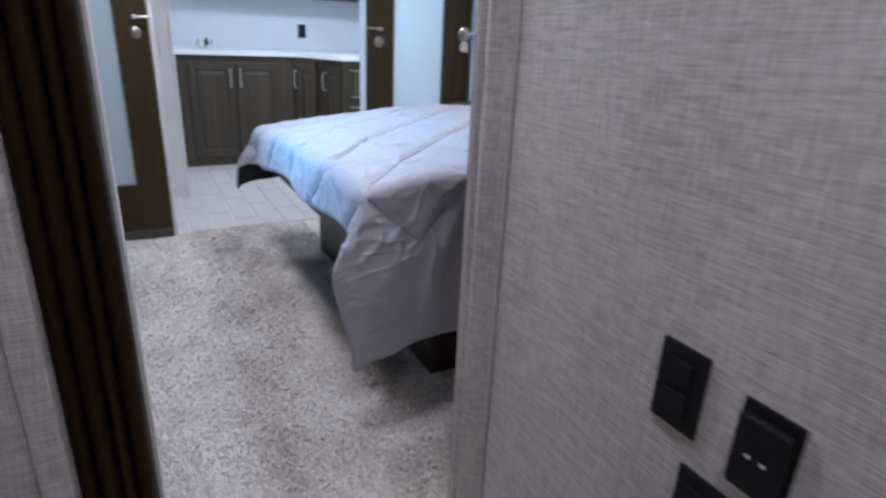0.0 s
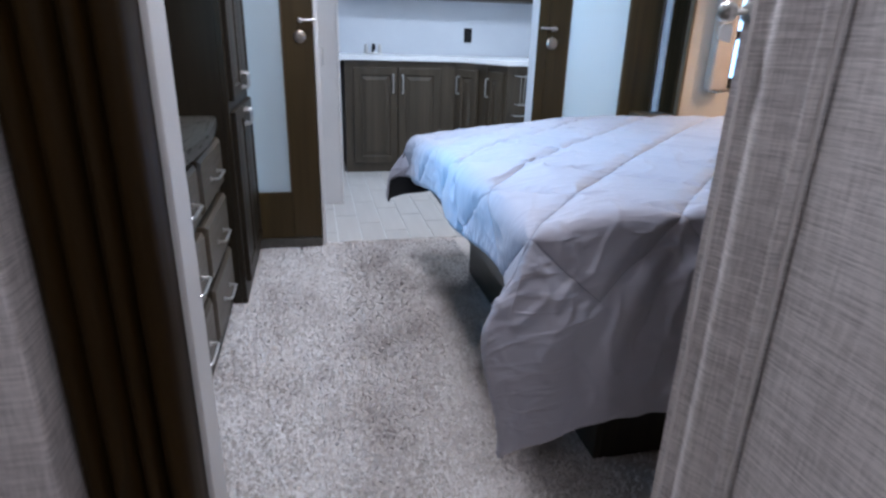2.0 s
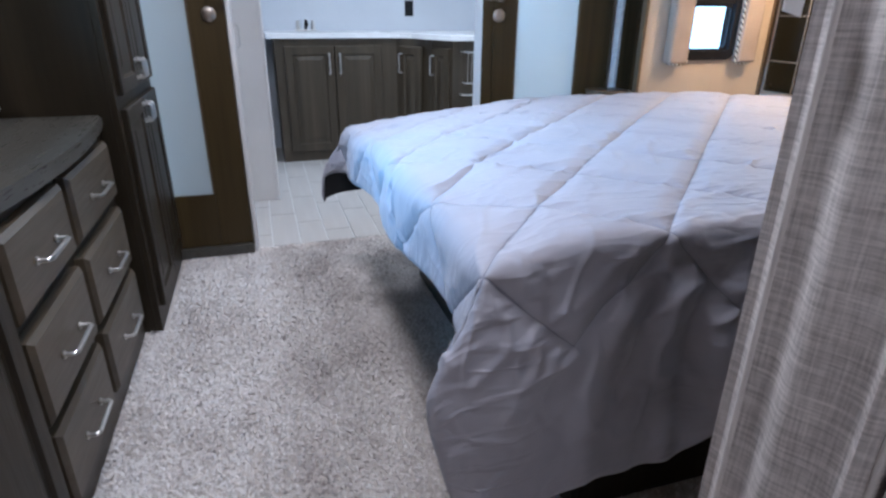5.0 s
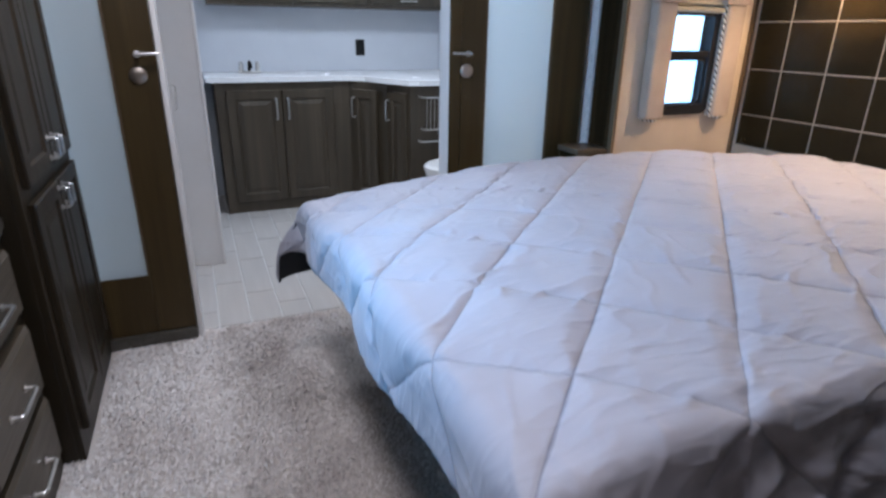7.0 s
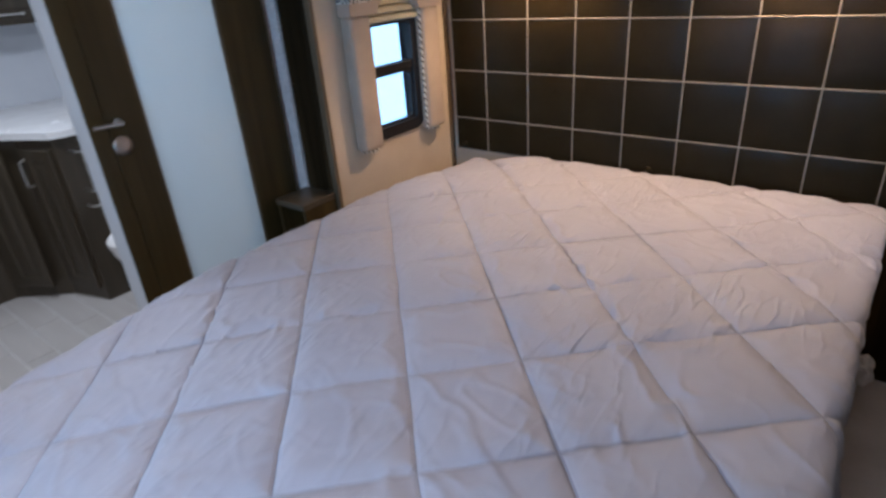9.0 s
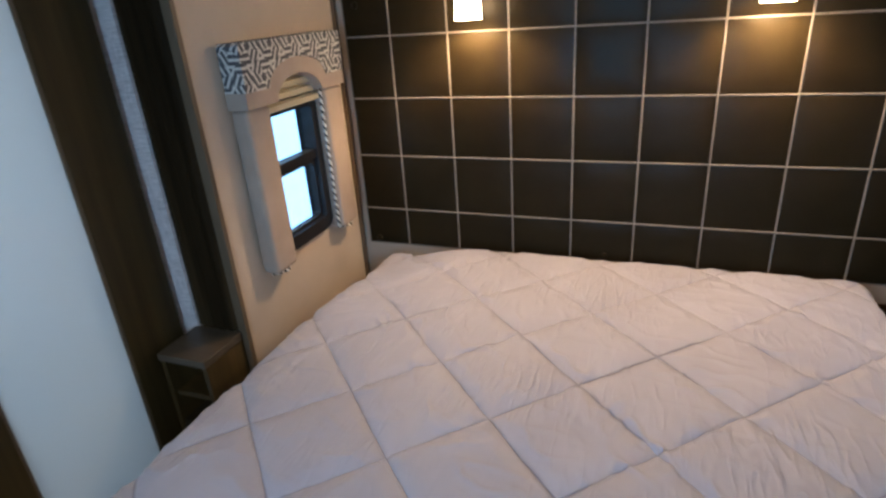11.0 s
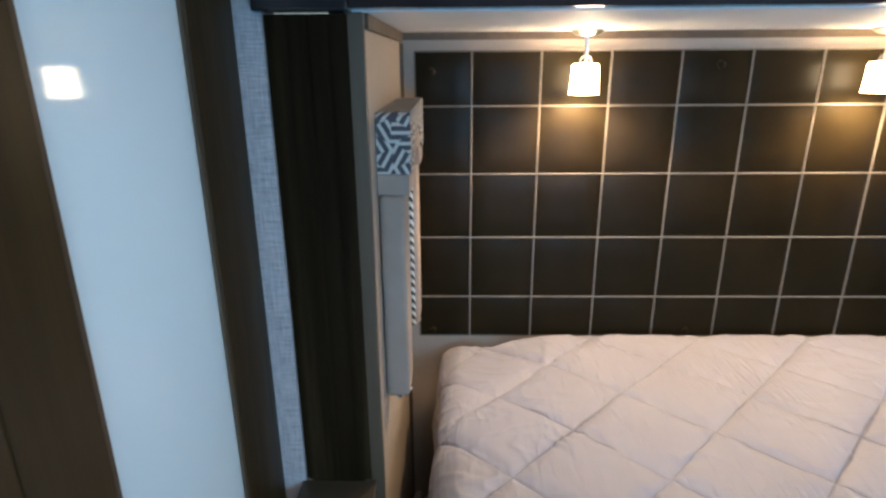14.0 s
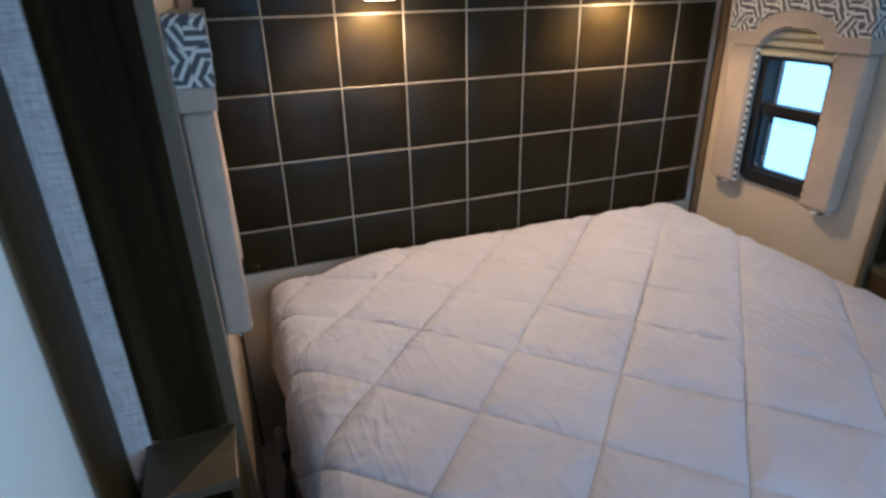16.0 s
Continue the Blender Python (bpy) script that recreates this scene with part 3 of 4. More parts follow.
structure("trim_top_north", box(XR + 0.004, XS, YF - 0.012, YF - 0.001, SLIDE_CEIL - 0.026, SLIDE_CEIL - 0.001), M["trim"], "brown strip under the slide ceiling", "trim")
structure("trim_top_south", box(XR + 0.004, XS, YN + 0.001, YN + 0.012, SLIDE_CEIL - 0.026, SLIDE_CEIL - 0.001), M["trim"], "brown strip under the slide ceiling", "trim")
structure("trim_top_east", box(XS, XS + 0.011, YN + 0.012, YF - 0.012, SLIDE_CEIL - 0.022, SLIDE_CEIL - 0.001), M["trim"], "brown strip above the headboard", "trim")
structure("trim_corner_south", box(XS - 0.022, XS + 0.011, YN + 0.001, YN + 0.014, 0, SLIDE_CEIL - 0.03), M["trim"], "brown corner strip beside the headboard", "trim")
structure("trim_corner_north", box(XS - 0.008, XS + 0.011, YF - 0.012, YF - 0.001, 0, SLIDE_CEIL - 0.03), M["trim"], "brown corner strip beside the headboard", "trim")


def fascia_beam():
    prof = [(XR - 0.055, 1.668), (XR + 0.0, 1.668), (XR + 0.0, 1.84), (XR - 0.03, 1.84), (XR - 0.034, 1.80), (XR - 0.048, 1.79), (XR - 0.05, 1.715), (XR - 0.062, 1.70), (XR - 0.064, 1.68)]
    return prism([(x, z) for x, z in prof], "y", YN - 0.01, YF + 0.01)


structure("beam", fascia_beam(), M["fascia"], "glossy black moulded fascia over the bed slide", "beam")


def pilaster(sign, wall):
    """Fluted charcoal upright beside the slide, with a plain block on top."""
    t = thing("pilaster", (XR - 0.02, wall + sign * 0.07, 0.0), "fluted charcoal wood upright beside the bed slide", "pilaster", "uprights beside the slide")
    prof, n = [], 48
    y0, y1 = wall + sign * 0.018, wall + sign * 0.166
    for k in range(n + 1):
        s = k / n
        flute = 0.009 * smooth01(min(s, 1 - s) / 0.16) - 0.0010 * max(0.0, math.cos((s - 0.5) * math.tau * 4.0)) ** 3
        prof.append((XR - 0.012 - flute, y0 + (y1 - y0) * s))
    prof += [(XR - 0.001, y1), (XR - 0.001, y0)]
    part("shaft", prism(prof, "z", 0.7035, 1.662), M["pilaster"], t)
    part("cap", box(XR - 0.052, XR - 0.001, min(y0, y1) - 0.006, max(y0, y1) + 0.008, 1.664, 1.86, 0.006), M["fascia"], t, "black block on top")


pilaster(1, YF)
pilaster(-1, YN)


def cubby(sign, wall):
    """Narrow bedside box with an open front."""
    a, b = sorted((wall + sign * 0.012, wall + sign * 0.172))
    x0, x1 = 1.765, XR - 0.016
    t = thing("bedside_cubby", (1.84, (a + b) / 2, 0.0), "narrow brown wooden bedside cubby with an open front", "nightstand", "bedside cubbies")
    part("top", box(x0 - 0.006, x1, a - 0.003, b + 0.003, 0.679, 0.702, 0.003), M["drawer"], t, "brown wooden top")
    part("side_panel", box(x0, x1, a, a + 0.014, 0.0, 0.678), M["stile"], t)
    part("side_panel", box(x0, x1, b - 0.014, b, 0.0, 0.678), M["stile"], t)
    part("back_panel", box(x1 - 0.012, x1, a + 0.015, b - 0.015, 0.0, 0.678), M["cabinet"], t)
    part("shelf", box(x0 + 0.012, x1 - 0.013, a + 0.015, b - 0.015, 0.555, 0.57), M["stile"], t)
    part("plinth", box(x0 + 0.004, x1 - 0.013, a + 0.015, b - 0.015, 0.0, 0.47), M["cabinet"], t)


cubby(1, YF)
cubby(-1, YN)


# ---- windows ----
def slide_window(number, wall, out):
    """Black-framed window with a middle bar in a side wall of the slide; out is +1 or -1 along y."""
    x0, x1, z0, z1 = WIN
    c = (x0 + x1) / 2
    t = structure(f"window_{number}", rounded_frame(x0 - 0.014, x1 + 0.014, z0 - 0.014, z1 + 0.014, 0.044, 0.06, wall - out * 0.016, wall + out * 0.05), M["black"], "black-framed window with rounded corners", "window")
    part("middle_bar", box(x0 + 0.008, x1 - 0.008, *sorted((wall - out * 0.006, wall + out * 0.035)), 1.092, 1.122, 0.004), M["black"], t)
    part("sash", rounded_frame(x0 + 0.024, x1 - 0.024, z0 + 0.024, 1.094, 0.014, 0.035, wall + out * 0.002, wall + out * 0.02), M["black"], t)
    p = part("pane", box(x0 + 0.006, x1 - 0.006, *sorted((wall + out * 0.026, wall + out * 0.030)), z0 + 0.004, z1 - 0.004), M["glass"], t)
    p.visible_shadow = False


def rounded_frame(x0, x1, z0, z1, width, radius, ya, yb):
    """A frame with rounded corners lying in the xz plane, from ya to yb."""
    def loop(ins):
        r, pts = max(radius - ins, 0.008), []
        for cx, cz, a0 in ((x1 - ins - r, z1 - ins - r, 0), (x0 + ins + r, z1 - ins - r, 90), (x0 + ins + r, z0 + ins + r, 180), (x1 - ins - r, z0 + ins + r, 270)):
            for k in range(7):
                a = radians(a0 + 15 * k)
                pts.append((cx + r * math.cos(a), cz + r * math.sin(a)))
        return pts
    bm = bmesh.new()
    o, i = loop(0), loop(width)
    rings = [[bm.verts.new((x, y, z)) for x, z in pts] for pts, y in ((o, ya), (i, ya), (i, yb), (o, yb))]
    n = len(o)
    for a, b in zip(rings, rings[1:] + rings[:1]):
        for k in range(n):
            bm.faces.new((a[k], a[(k + 1) % n], b[(k + 1) % n], b[k]))
    return bm


slide_window(1, YF, 1)
slide_window(2, YN, -1)


def west_window():
    bm = rounded_frame(1.84, 2.50, 0.905, 1.45, 0.05, 0.06, -0.016, 0.05)
    basis(bm, Matrix.Translation((XL, 0, 0)) @ Matrix(((0, -1, 0, 0), (1, 0, 0, 0), (0, 0, 1, 0), (0, 0, 0, 1))))
    t = structure("window_3", bm, M["black"], "black-framed window over the dresser", "window")
    p = part("pane", box(XL - 0.034, XL - 0.030, 1.87, 2.47, 0.935, 1.42), M["glass"], t)
    p.visible_shadow = False
    whole("blind_cord", tube([(XL + 0.004, 2.535, 1.40), (XL + 0.010, 2.54, 1.0), (XL + 0.022, 2.57, 0.90), (XL + 0.06, 2.605, 0.785)], 0.002, 6), M["white"], "thin white blind cord hanging beside the window", "cord")


west_window()


def lambrequin(wall, out):
    """Padded window surround: printed valance with an arch, plain band and two legs."""
    d = -out
    c = (WIN[0] + WIN[1]) / 2
    x0, x1 = 2.048, 2.552
    front, back = wall + d * 0.072, wall + d * 0.002
    t = thing("window_valance", (c, wall, 1.34), "padded valance in hexagon-print fabric with beige legs round a window", "valance", "window valances")
    def arch(z_edge, half, rise):
        return [(c + half * math.cos(a), z_edge + rise * math.sin(a)) for a in [math.pi * k / 16 for k in range(17)]]
    top = 1.487
    outline = [(x1, 1.362)] + [(x1, top - 0.008), (x1 - 0.008, top), (x0 + 0.008, top), (x0, top - 0.008), (x0, 1.362)] + arch(1.362, 0.150, 0.070)[::-1]
    part("printed_top", prism(outline, "y", back, front), M["print"], t, "grey and white hexagon-print fabric")
    band = [(x1 + 0.002, 1.318), (x1 + 0.002, 1.361)] + arch(1.361, 0.149, 0.069) + [(x0 - 0.002, 1.361), (x0 - 0.002, 1.318)] + arch(1.318, 0.118, 0.066)[::-1]
    part("arched_band", prism(band, "y", back, front - d * 0.004), M["beige"], t, "plain beige arched band")
    for a, b, inner in ((x0 + 0.002, x0 + 0.106, x0 + 0.109), (x1 - 0.106, x1 - 0.002, x1 - 0.109)):
        leg = part("leg", box(a, b, *sorted((back, wall + d * 0.058)), 0.83, 1.317, 0.014, 3), M["beige"], t, "padded beige leg", True)
        part("edge_cord", tube([(inner, wall + d * 0.040, 1.316 - 0.0485 * k) for k in range(11)], 0.0055, 8), M["rope"], leg, "twisted black and white cord edge", True)
        part("bottom_cord", tube([(a + 0.006, wall + d * 0.03, 0.829), ((a + b) / 2, wall + d * 0.056, 0.824), (b - 0.006, wall + d * 0.03, 0.829)], 0.005, 6), M["rope"], leg)
    pleats = []
    for k in range(4):
        z = 1.395 - 0.029 * k
        pleats += [(wall + d * 0.012, z), (wall + d * (0.024 + 0.004 * k), z - 0.006), (wall + d * (0.026 + 0.004 * k), z - 0.020), (wall + d * 0.014, z - 0.0285)]
    pleats += [(wall + d * 0.004, 1.276), (wall + d * 0.004, 1.395)]
    part("blind", prism(pleats, "x", WIN[0] + 0.004, WIN[1] - 0.004), M["blind"], t, "gathered cream pleated blind")


lambrequin(YF, 1)
lambrequin(YN, -1)


# ---- headboard ----
def headboard():
    y0, y1, z0, z1 = 1.256, 3.026, 0.692, 1.612
    t = thing("headboard", (XS, (y0 + y1) / 2, z0), "dark leatherette headboard quilted into squares with beige piping", "headboard")
    part("backing", box(XS - 0.006, XS + 0.011, y0 - 0.002, y1 + 0.002, z0 - 0.002, z1 + 0.002), M["seam"], t, "beige piping between the squares")
    ys = [y0] + [2.857 - 0.2046 * k for k in range(7, -1, -1)] + [y1]
    zs = [z0] + [0.836 + 0.2062 * k for k in range(4)] + [z1]
    g = 0.0026
    for a, b in zip(ys, ys[1:]):
        for c, e in zip(zs, zs[1:]):
            bm = bmesh.new()
            n = 6
            w, h = b - a - 2 * g, e - c - 2 * g
            vs = [[None] * (n + 1) for _ in range(n + 1)]
            for i in range(n + 1):
                for j in range(n + 1):
                    u, v = i / n, j / n
                    puff = 0.0045 * (min(1, 7.2 * u * (1 - u)) * min(1, 7.2 * v * (1 - v))) ** 0.5
                    vs[i][j] = bm.verts.new((XS - 0.0065 - puff, a + g + u * w, c + g + v * h))
            for i in range(n):
                for j in range(n):
                    bm.faces.new((vs[i][j], vs[i][j + 1], vs[i + 1][j + 1], vs[i + 1][j]))
            part("square_panel", bm, M["leather"], t, "", True)
    for y in ys[1:-1]:
        part("piping", tube([(XS - 0.0072, y, z0 + (z1 - z0) * k / 12) for k in range(13)], 0.0030, 8), M["seam"], t, "", True)
    for z in zs[1:-1]:
        part("piping", tube([(XS - 0.0066, y0 + (y1 - y0) * k / 20, z) for k in range(21)], 0.0030, 8), M["seam"], t, "", True)
    for y, z in ((2.975, 1.555), (2.13, 1.57), (1.30, 1.555), (2.98, 0.715), (2.13, 0.715), (1.30, 0.72)):
        part("button", lathe([(0.012, 0.0), (0.012, -0.004), (0.006, -0.009)], (XS - 0.0108, y, z), "x", 14), M["leather"], t, "covered button")


headboard()


def sconce(y):
    """Lamp hung from the slide ceiling: canopy, stem and a square lit glass shade."""
    x = 2.547
    t = thing("hanging_lamp", (x, y, SLIDE_CEIL), "small brushed-metal lamp with a lit glass shade", "lamp", "lamps over the bed")
    part("canopy", lathe([(0.044, -0.001), (0.044, -0.006), (0.030, -0.016), (0.012, -0.020)], (x, y, SLIDE_CEIL), "z", 28), M["chrome"], t, "", True)
    part("stem", tube([(x, y, SLIDE_CEIL - 0.02), (x, y, SLIDE_CEIL - 0.085)], 0.005, 10), M["chrome"], t)
    part("bracket", tube([(x, y - 0.018, 1.577), (x, y - 0.012, 1.590), (x, y, 1.598), (x, y + 0.012, 1.590), (x, y + 0.018, 1.577)], 0.002, 8), M["chrome"], t)
    bm = lathe([(0.032, 0.080), (0.036, 0.076), (0.040, 0.004), (0.041, 0.0)], (x, y, 1.494), "z", 32)
    for f in [f for f in bm.faces if len(f.verts) > 4]:
        bm.faces.remove(f)
    part("shade", bm, M["shade"], t, "lit warm-white glass shade", True)
    part("socket", lathe([(0.014, 0.0), (0.014, 0.028)], (x, y, 1.552), "z", 14), M["chrome"], t)


sconce(2.545)
sconce(1.73)


# ---- bed ----
BX0, BX1, BY0, BY1, BZ = 0.555, 2.575, 1.415, 2.872, 0.715   # mattress top outline under the quilt


def bed_base():
    t = thing("bed_base", (1.7, 2.15, 0.0), "dark brown wooden bed platform box on the carpet", "bed base")
    part("front_panel", box(0.782, 0.80, 1.492, 2.81, 0.0, 0.40, 0.002), M["cabinet_y"], t)
    part("side_panel", box(0.801, 2.62, 1.492, 1.51, 0.0, 0.40), M["cabinet"], t)
    part("side_panel", box(0.801, 2.62, 2.792, 2.81, 0.0, 0.40), M["cabinet"], t)
    part("platform", box(0.585, 2.64, 1.44, 2.86, 0.402, 0.49, 0.004), M["cabinet_y"], t)


bed_base()
whole("mattress", box(BX0 + 0.06, BX1 + 0.02, BY0 + 0.03, BY1 - 0.06, 0.491, BZ - 0.125, 0.05, 4), M["mattress"], "pale mattress under the quilt", "mattress", smooth=True)


def roll(d, r, flare):
    """Cloth that runs d past an edge of radius r: how far out and how far down."""
    q = r * math.pi / 2
    if d <= 0:
        return 0.0, 0.0
    if d < q:
        return r * math.sin(d / r), r * (1 - math.cos(d / r))
    return r + (d - q) * flare, r + (d - q) * math.sqrt(1 - flare * flare)


def fbm(x, y, z, octaves=3):
    return sum(noise.noise(Vector((x * 2 ** k, y * 2 ** k, z))) / 2 ** k for k in range(octaves))


def cloth_point(s, t):
    """Place of the quilt's unfolded point (s, t)."""
    a, h = max(BX0 - s, 0), max(s - BX1, 0)
    b, c = max(BY0 - t, 0), max(t - BY1, 0)
    x, y = min(max(s, BX0), BX1), min(max(t, BY0), BY1)
    z = BZ + 0.016 * max(math.sin(math.pi * (x - BX0) / (BX1 - BX0)), 0) ** 0.7 * max(math.sin(math.pi * (y - BY0) / (BY1 - BY0)), 0) ** 0.5
    z -= 0.062 * smooth01((0.85 - (x - BX0)) / 0.85) * smooth01((y - 2.10) / 0.80)
    z -= 0.045 * smooth01((x - 2.05) / 0.5) * smooth01((y - 2.55) / 0.32)
    z -= 0.02 * smooth01((0.16 - (x - BX0)) / 0.16)
    oa, da = roll(a, 0.048, 0.04)
    ob, db = roll(b, 0.026, 0.10)
    oc, dc = roll(c, 0.075, 0.10)
    oh, dh = roll(h, 0.060, 0.02)
    z -= (da ** 3 + db ** 3 + dc ** 3 + dh ** 3) ** (1 / 3)
    x += oh - oa
    y += oc - ob
    corner = smooth01(a / 0.18)
    x -= corner * (0.085 * smooth01(b / 0.22) * (1.0 - 0.45 * smooth01((b - 0.25) / 0.25)) + 0.075 * smooth01(c / 0.2))
    y -= corner * 0.02 * smooth01(b / 0.3)
    y += corner * 0.05 * smooth01(c / 0.2)
    z -= corner * 0.035 * smooth01(c / 0.3)
    # hanging folds
    tucked = smooth01((s - 1.35) / 0.5)
    y += 0.03 * tucked * smooth01(b / 0.2)
    y -= smooth01(b / 0.3) * (1 - 0.8 * tucked) * (0.020 * math.sin(s * 11.5 + 1.3) + 0.006 * math.sin(s * 27 + 2.0 * math.sin(s * 5)) + 0.0035 * math.sin(s * 52 + 3.0 * math.sin(s * 7)))
    swell = smooth01((b - 0.05) / 0.12) * (1 - 0.75 * smooth01((b - 0.25) / 0.2))
    swell *= (1 - smooth01((0.80 - s) / 0.2)) * (1 - 0.6 * tucked)
    y -= swell * 0.010 * (math.sin(s * 44 + 2.2 * math.sin(s * 6.0 + 9.0 * b)) + 0.8 * fbm(s * 9 - b * 4, b * 3, 8.0, 2))
    y += smooth01(c / 0.2) * 0.008 * math.sin(s * 13)
    x -= smooth01(a / 0.15) * 0.010 * math.sin(t * 10 + 0.6)
    # quilting
    u, v = s + t, s - t
    qu, qv = (u - STITCH_U) / STEP_U, (v - STITCH_V) / STEP_V
    du, dv = abs(qu - round(qu)) * STEP_U, abs(qv - round(qv)) * STEP_V
    du += 0.05 if STEP_U * round(qu) - STEP_V * math.ceil(qv) < 2 * SEAM_END - STITCH_U + STITCH_V else 0.0
    dv += 0.05 if STEP_U * math.floor(qu) - STEP_V * round(qv) < 2 * SEAM_END - STITCH_U + STITCH_V else 0.0
    e = min(du, dv)
    lift = 0.0085 * smooth01(e / 0.06) ** 0.6
    near_seam = math.exp(-(e / 0.045) ** 2)
    patch = smooth01(0.5 + 1.6 * noise.noise(Vector((s * 2.3, t * 2.3, 9.1))))
    n1 = fbm(s * 6.0 + t * 2.5, t * 11.0 - s * 3.5, 1.3, 2)
    n2 = fbm(s * 10.0 - t * 5.0, t * 4.5 + s * 6.5, 5.1, 2)
    lift += patch * (0.0022 + 0.0064 * near_seam) * max(0.0, 1 - 5.0 * abs(n1)) + 0.0034 * (1 - patch) * max(0.0, 1 - 6.0 * abs(n2))
    hang = smooth01(b / 0.06) * (1 - smooth01((b - 0.22) / 0.14))
    lift += 0.0026 * hang * (max(0.0, 1 - 4.5 * abs(n1)) + 0.7 * max(0.0, 1 - 5.5 * abs(n2)))
    lift += 0.003 * fbm(s * 2.2, t * 2.2, 3.0, 2)
    return Vector((x, y, z)), lift


def quilt():
    s0, s1, t0, t1 = BX0 - 0.235, BX1 + 0.10, BY0 - 0.49, BY1 + 0.32
    ns, nt = 390, 372
    grid, lifts, flat = [], [], []
    for i in range(ns + 1):
        row, lr = [], []
        for j in range(nt + 1):
            s, t = s0 + (s1 - s0) * i / ns, t0 + (t1 - t0) * j / nt
            # the near hem hangs deepest at the foot corner and swings up and down
            if t < BY0:
                k = (BY0 - t) / (BY0 - t0)
                deep = 0.445 + 0.005 * math.sin(s * 9.0) + 0.05 * smooth01((1.02 - s) / 0.12) + 0.03 * smooth01((0.62 - s) / 0.3)
                t = BY0 - k * deep
            if s < BX0:
                k = (BX0 - s) / (BX0 - s0)
                deep = 0.205 + 0.012 * math.sin(t * 7.0)
                s = BX0 - k * deep
            p, l = cloth_point(s, t)
            row.append(p)
            flat.append((s, t))
            lr.append(l)
        grid.append(row)
        lifts.append(lr)
    P, L = np.array([[tuple(p) for p in r] for r in grid]), np.array(lifts)
    gs, gt = np.gradient(P, axis=0), np.gradient(P, axis=1)
    N = np.cross(gs, gt)
    N /= np.maximum(np.linalg.norm(N, axis=2, keepdims=True), 1e-9)
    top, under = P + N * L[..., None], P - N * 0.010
    edge = np.zeros_like(L)
    m = 3
    for k in range(m):
        f = (k / m) ** 0.5
        for sl in ((k, slice(None)), (ns - k, slice(None)), (slice(None), k), (slice(None), nt - k)):
            edge[sl] = np.maximum(edge[sl], 1 - f)
    top = top * (1 - edge[..., None]) + (P - N * 0.004) * edge[..., None]
    t = thing("quilt", (1.5, 2.15, BZ), "lavender-grey diamond-stitched quilt draped over the bed with black lining", "quilt")
    faces = [(i * (nt + 1) + j, (i + 1) * (nt + 1) + j, (i + 1) * (nt + 1) + j + 1, i * (nt + 1) + j + 1) for i in range(ns) for j in range(nt)]
    o = np.array((1.5, 2.15, BZ))
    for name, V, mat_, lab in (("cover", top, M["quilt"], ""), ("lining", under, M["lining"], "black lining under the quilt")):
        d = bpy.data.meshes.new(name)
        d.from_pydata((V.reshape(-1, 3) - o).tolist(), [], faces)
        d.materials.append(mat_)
        for p in d.polygons:
            p.use_smooth = True
        if not lab:
            uv = d.uv_layers.new(name="cloth")
            idx = np.empty(len(d.loops), dtype=np.int32)
            d.loops.foreach_get("vertex_index", idx)
            uv.data.foreach_set("uv", np.array(flat)[idx].ravel().astype(np.float32))
        ob = new(name, d)
        ob.parent = t
        if lab:
            ob["label"] = lab


quilt()
whole("power_cord", tube([(2.10, 3.0, 0.50), (2.02, 2.995, 0.565), (1.95, 2.99, 0.56), (1.905, 2.995, 0.50), (1.90, 3.0, 0.40), (1.93, 3.02, 0.2), (1.95, 3.03, 0.014)], 0.013, 8), M["black"], "black power cord hanging beside the bed", "cord", smooth=True)



def crumpled_wrapper():
    """A scrap of white film, folded over itself, on the slide's floor."""
    bm = bmesh.new()
    bmesh.ops.create_icosphere(bm, subdivisions=3, radius=1.0)
    for v in bm.verts:
        p = v.co.copy()
        k = 1 + 0.55 * noise.noise(p * 1.7 + Vector((3.1, 0, 0))) + 0.25 * abs(noise.noise(p * 4.1))
        v.co = Vector((p.x * 0.030, p.y * 0.026, p.z * 0.048)) * k
    low = min(v.co.z for v in bm.verts)
    for v in bm.verts:
        v.co += Vector((2.585, 1.335, 0.093 - low))
    whole("plastic_wrapper", bm, M["white"], "crumpled white plastic wrapper on the carpet beside the bed", "wrapper")


crumpled_wrapper()


# ---- wardrobes and dresser ----
def pull_part(parent, at, length, turn, along="z"):
    bm = bar_pull(length)
    m = Matrix.Translation(at) @ turn
    if along != "z":
        m = m @ Matrix.Rotation(radians(90), 4, "Y")
    part("handle", basis(bm, m), M["chrome"], parent, "brushed metal bar handle", True)


def wardrobe(y0, y1, front, label):
    t = thing("wardrobe", ((XL + front) / 2, (y0 + y1) / 2, 0.0), label, "wardrobe", "wardrobes beside the dresser")
    part("carcass", box(XL + 0.002, front - 0.022, y0, y1, 0.0, CEIL - 0.002, 0.004), M["cabinet"], t, "dark stained side panels")
    part("face_frame", wall_frame(front, y0, y1), M["cabinet"], t)
    w = (y1 - y0 - 0.07) / 2
    for k in range(2):
        a = y0 + 0.033 + k * (w + 0.004)
        for z0, z1, hz in ((0.085, 0.765, 0.715), (0.806, 1.80, 0.862)):
            bm = raised_panel(w, z1 - z0, 0.018, 0.052)
            basis(bm, Matrix.Translation((front + 0.016, a, z0)) @ FACE_X)
            dr = part("door", bm, M["cabinet"], t, "raised-panel door")
            hy = a + (w - 0.026 if k == 0 else 0.026)
            pull_part(dr, (front + 0.016, hy, hz), 0.058, FACE_X)


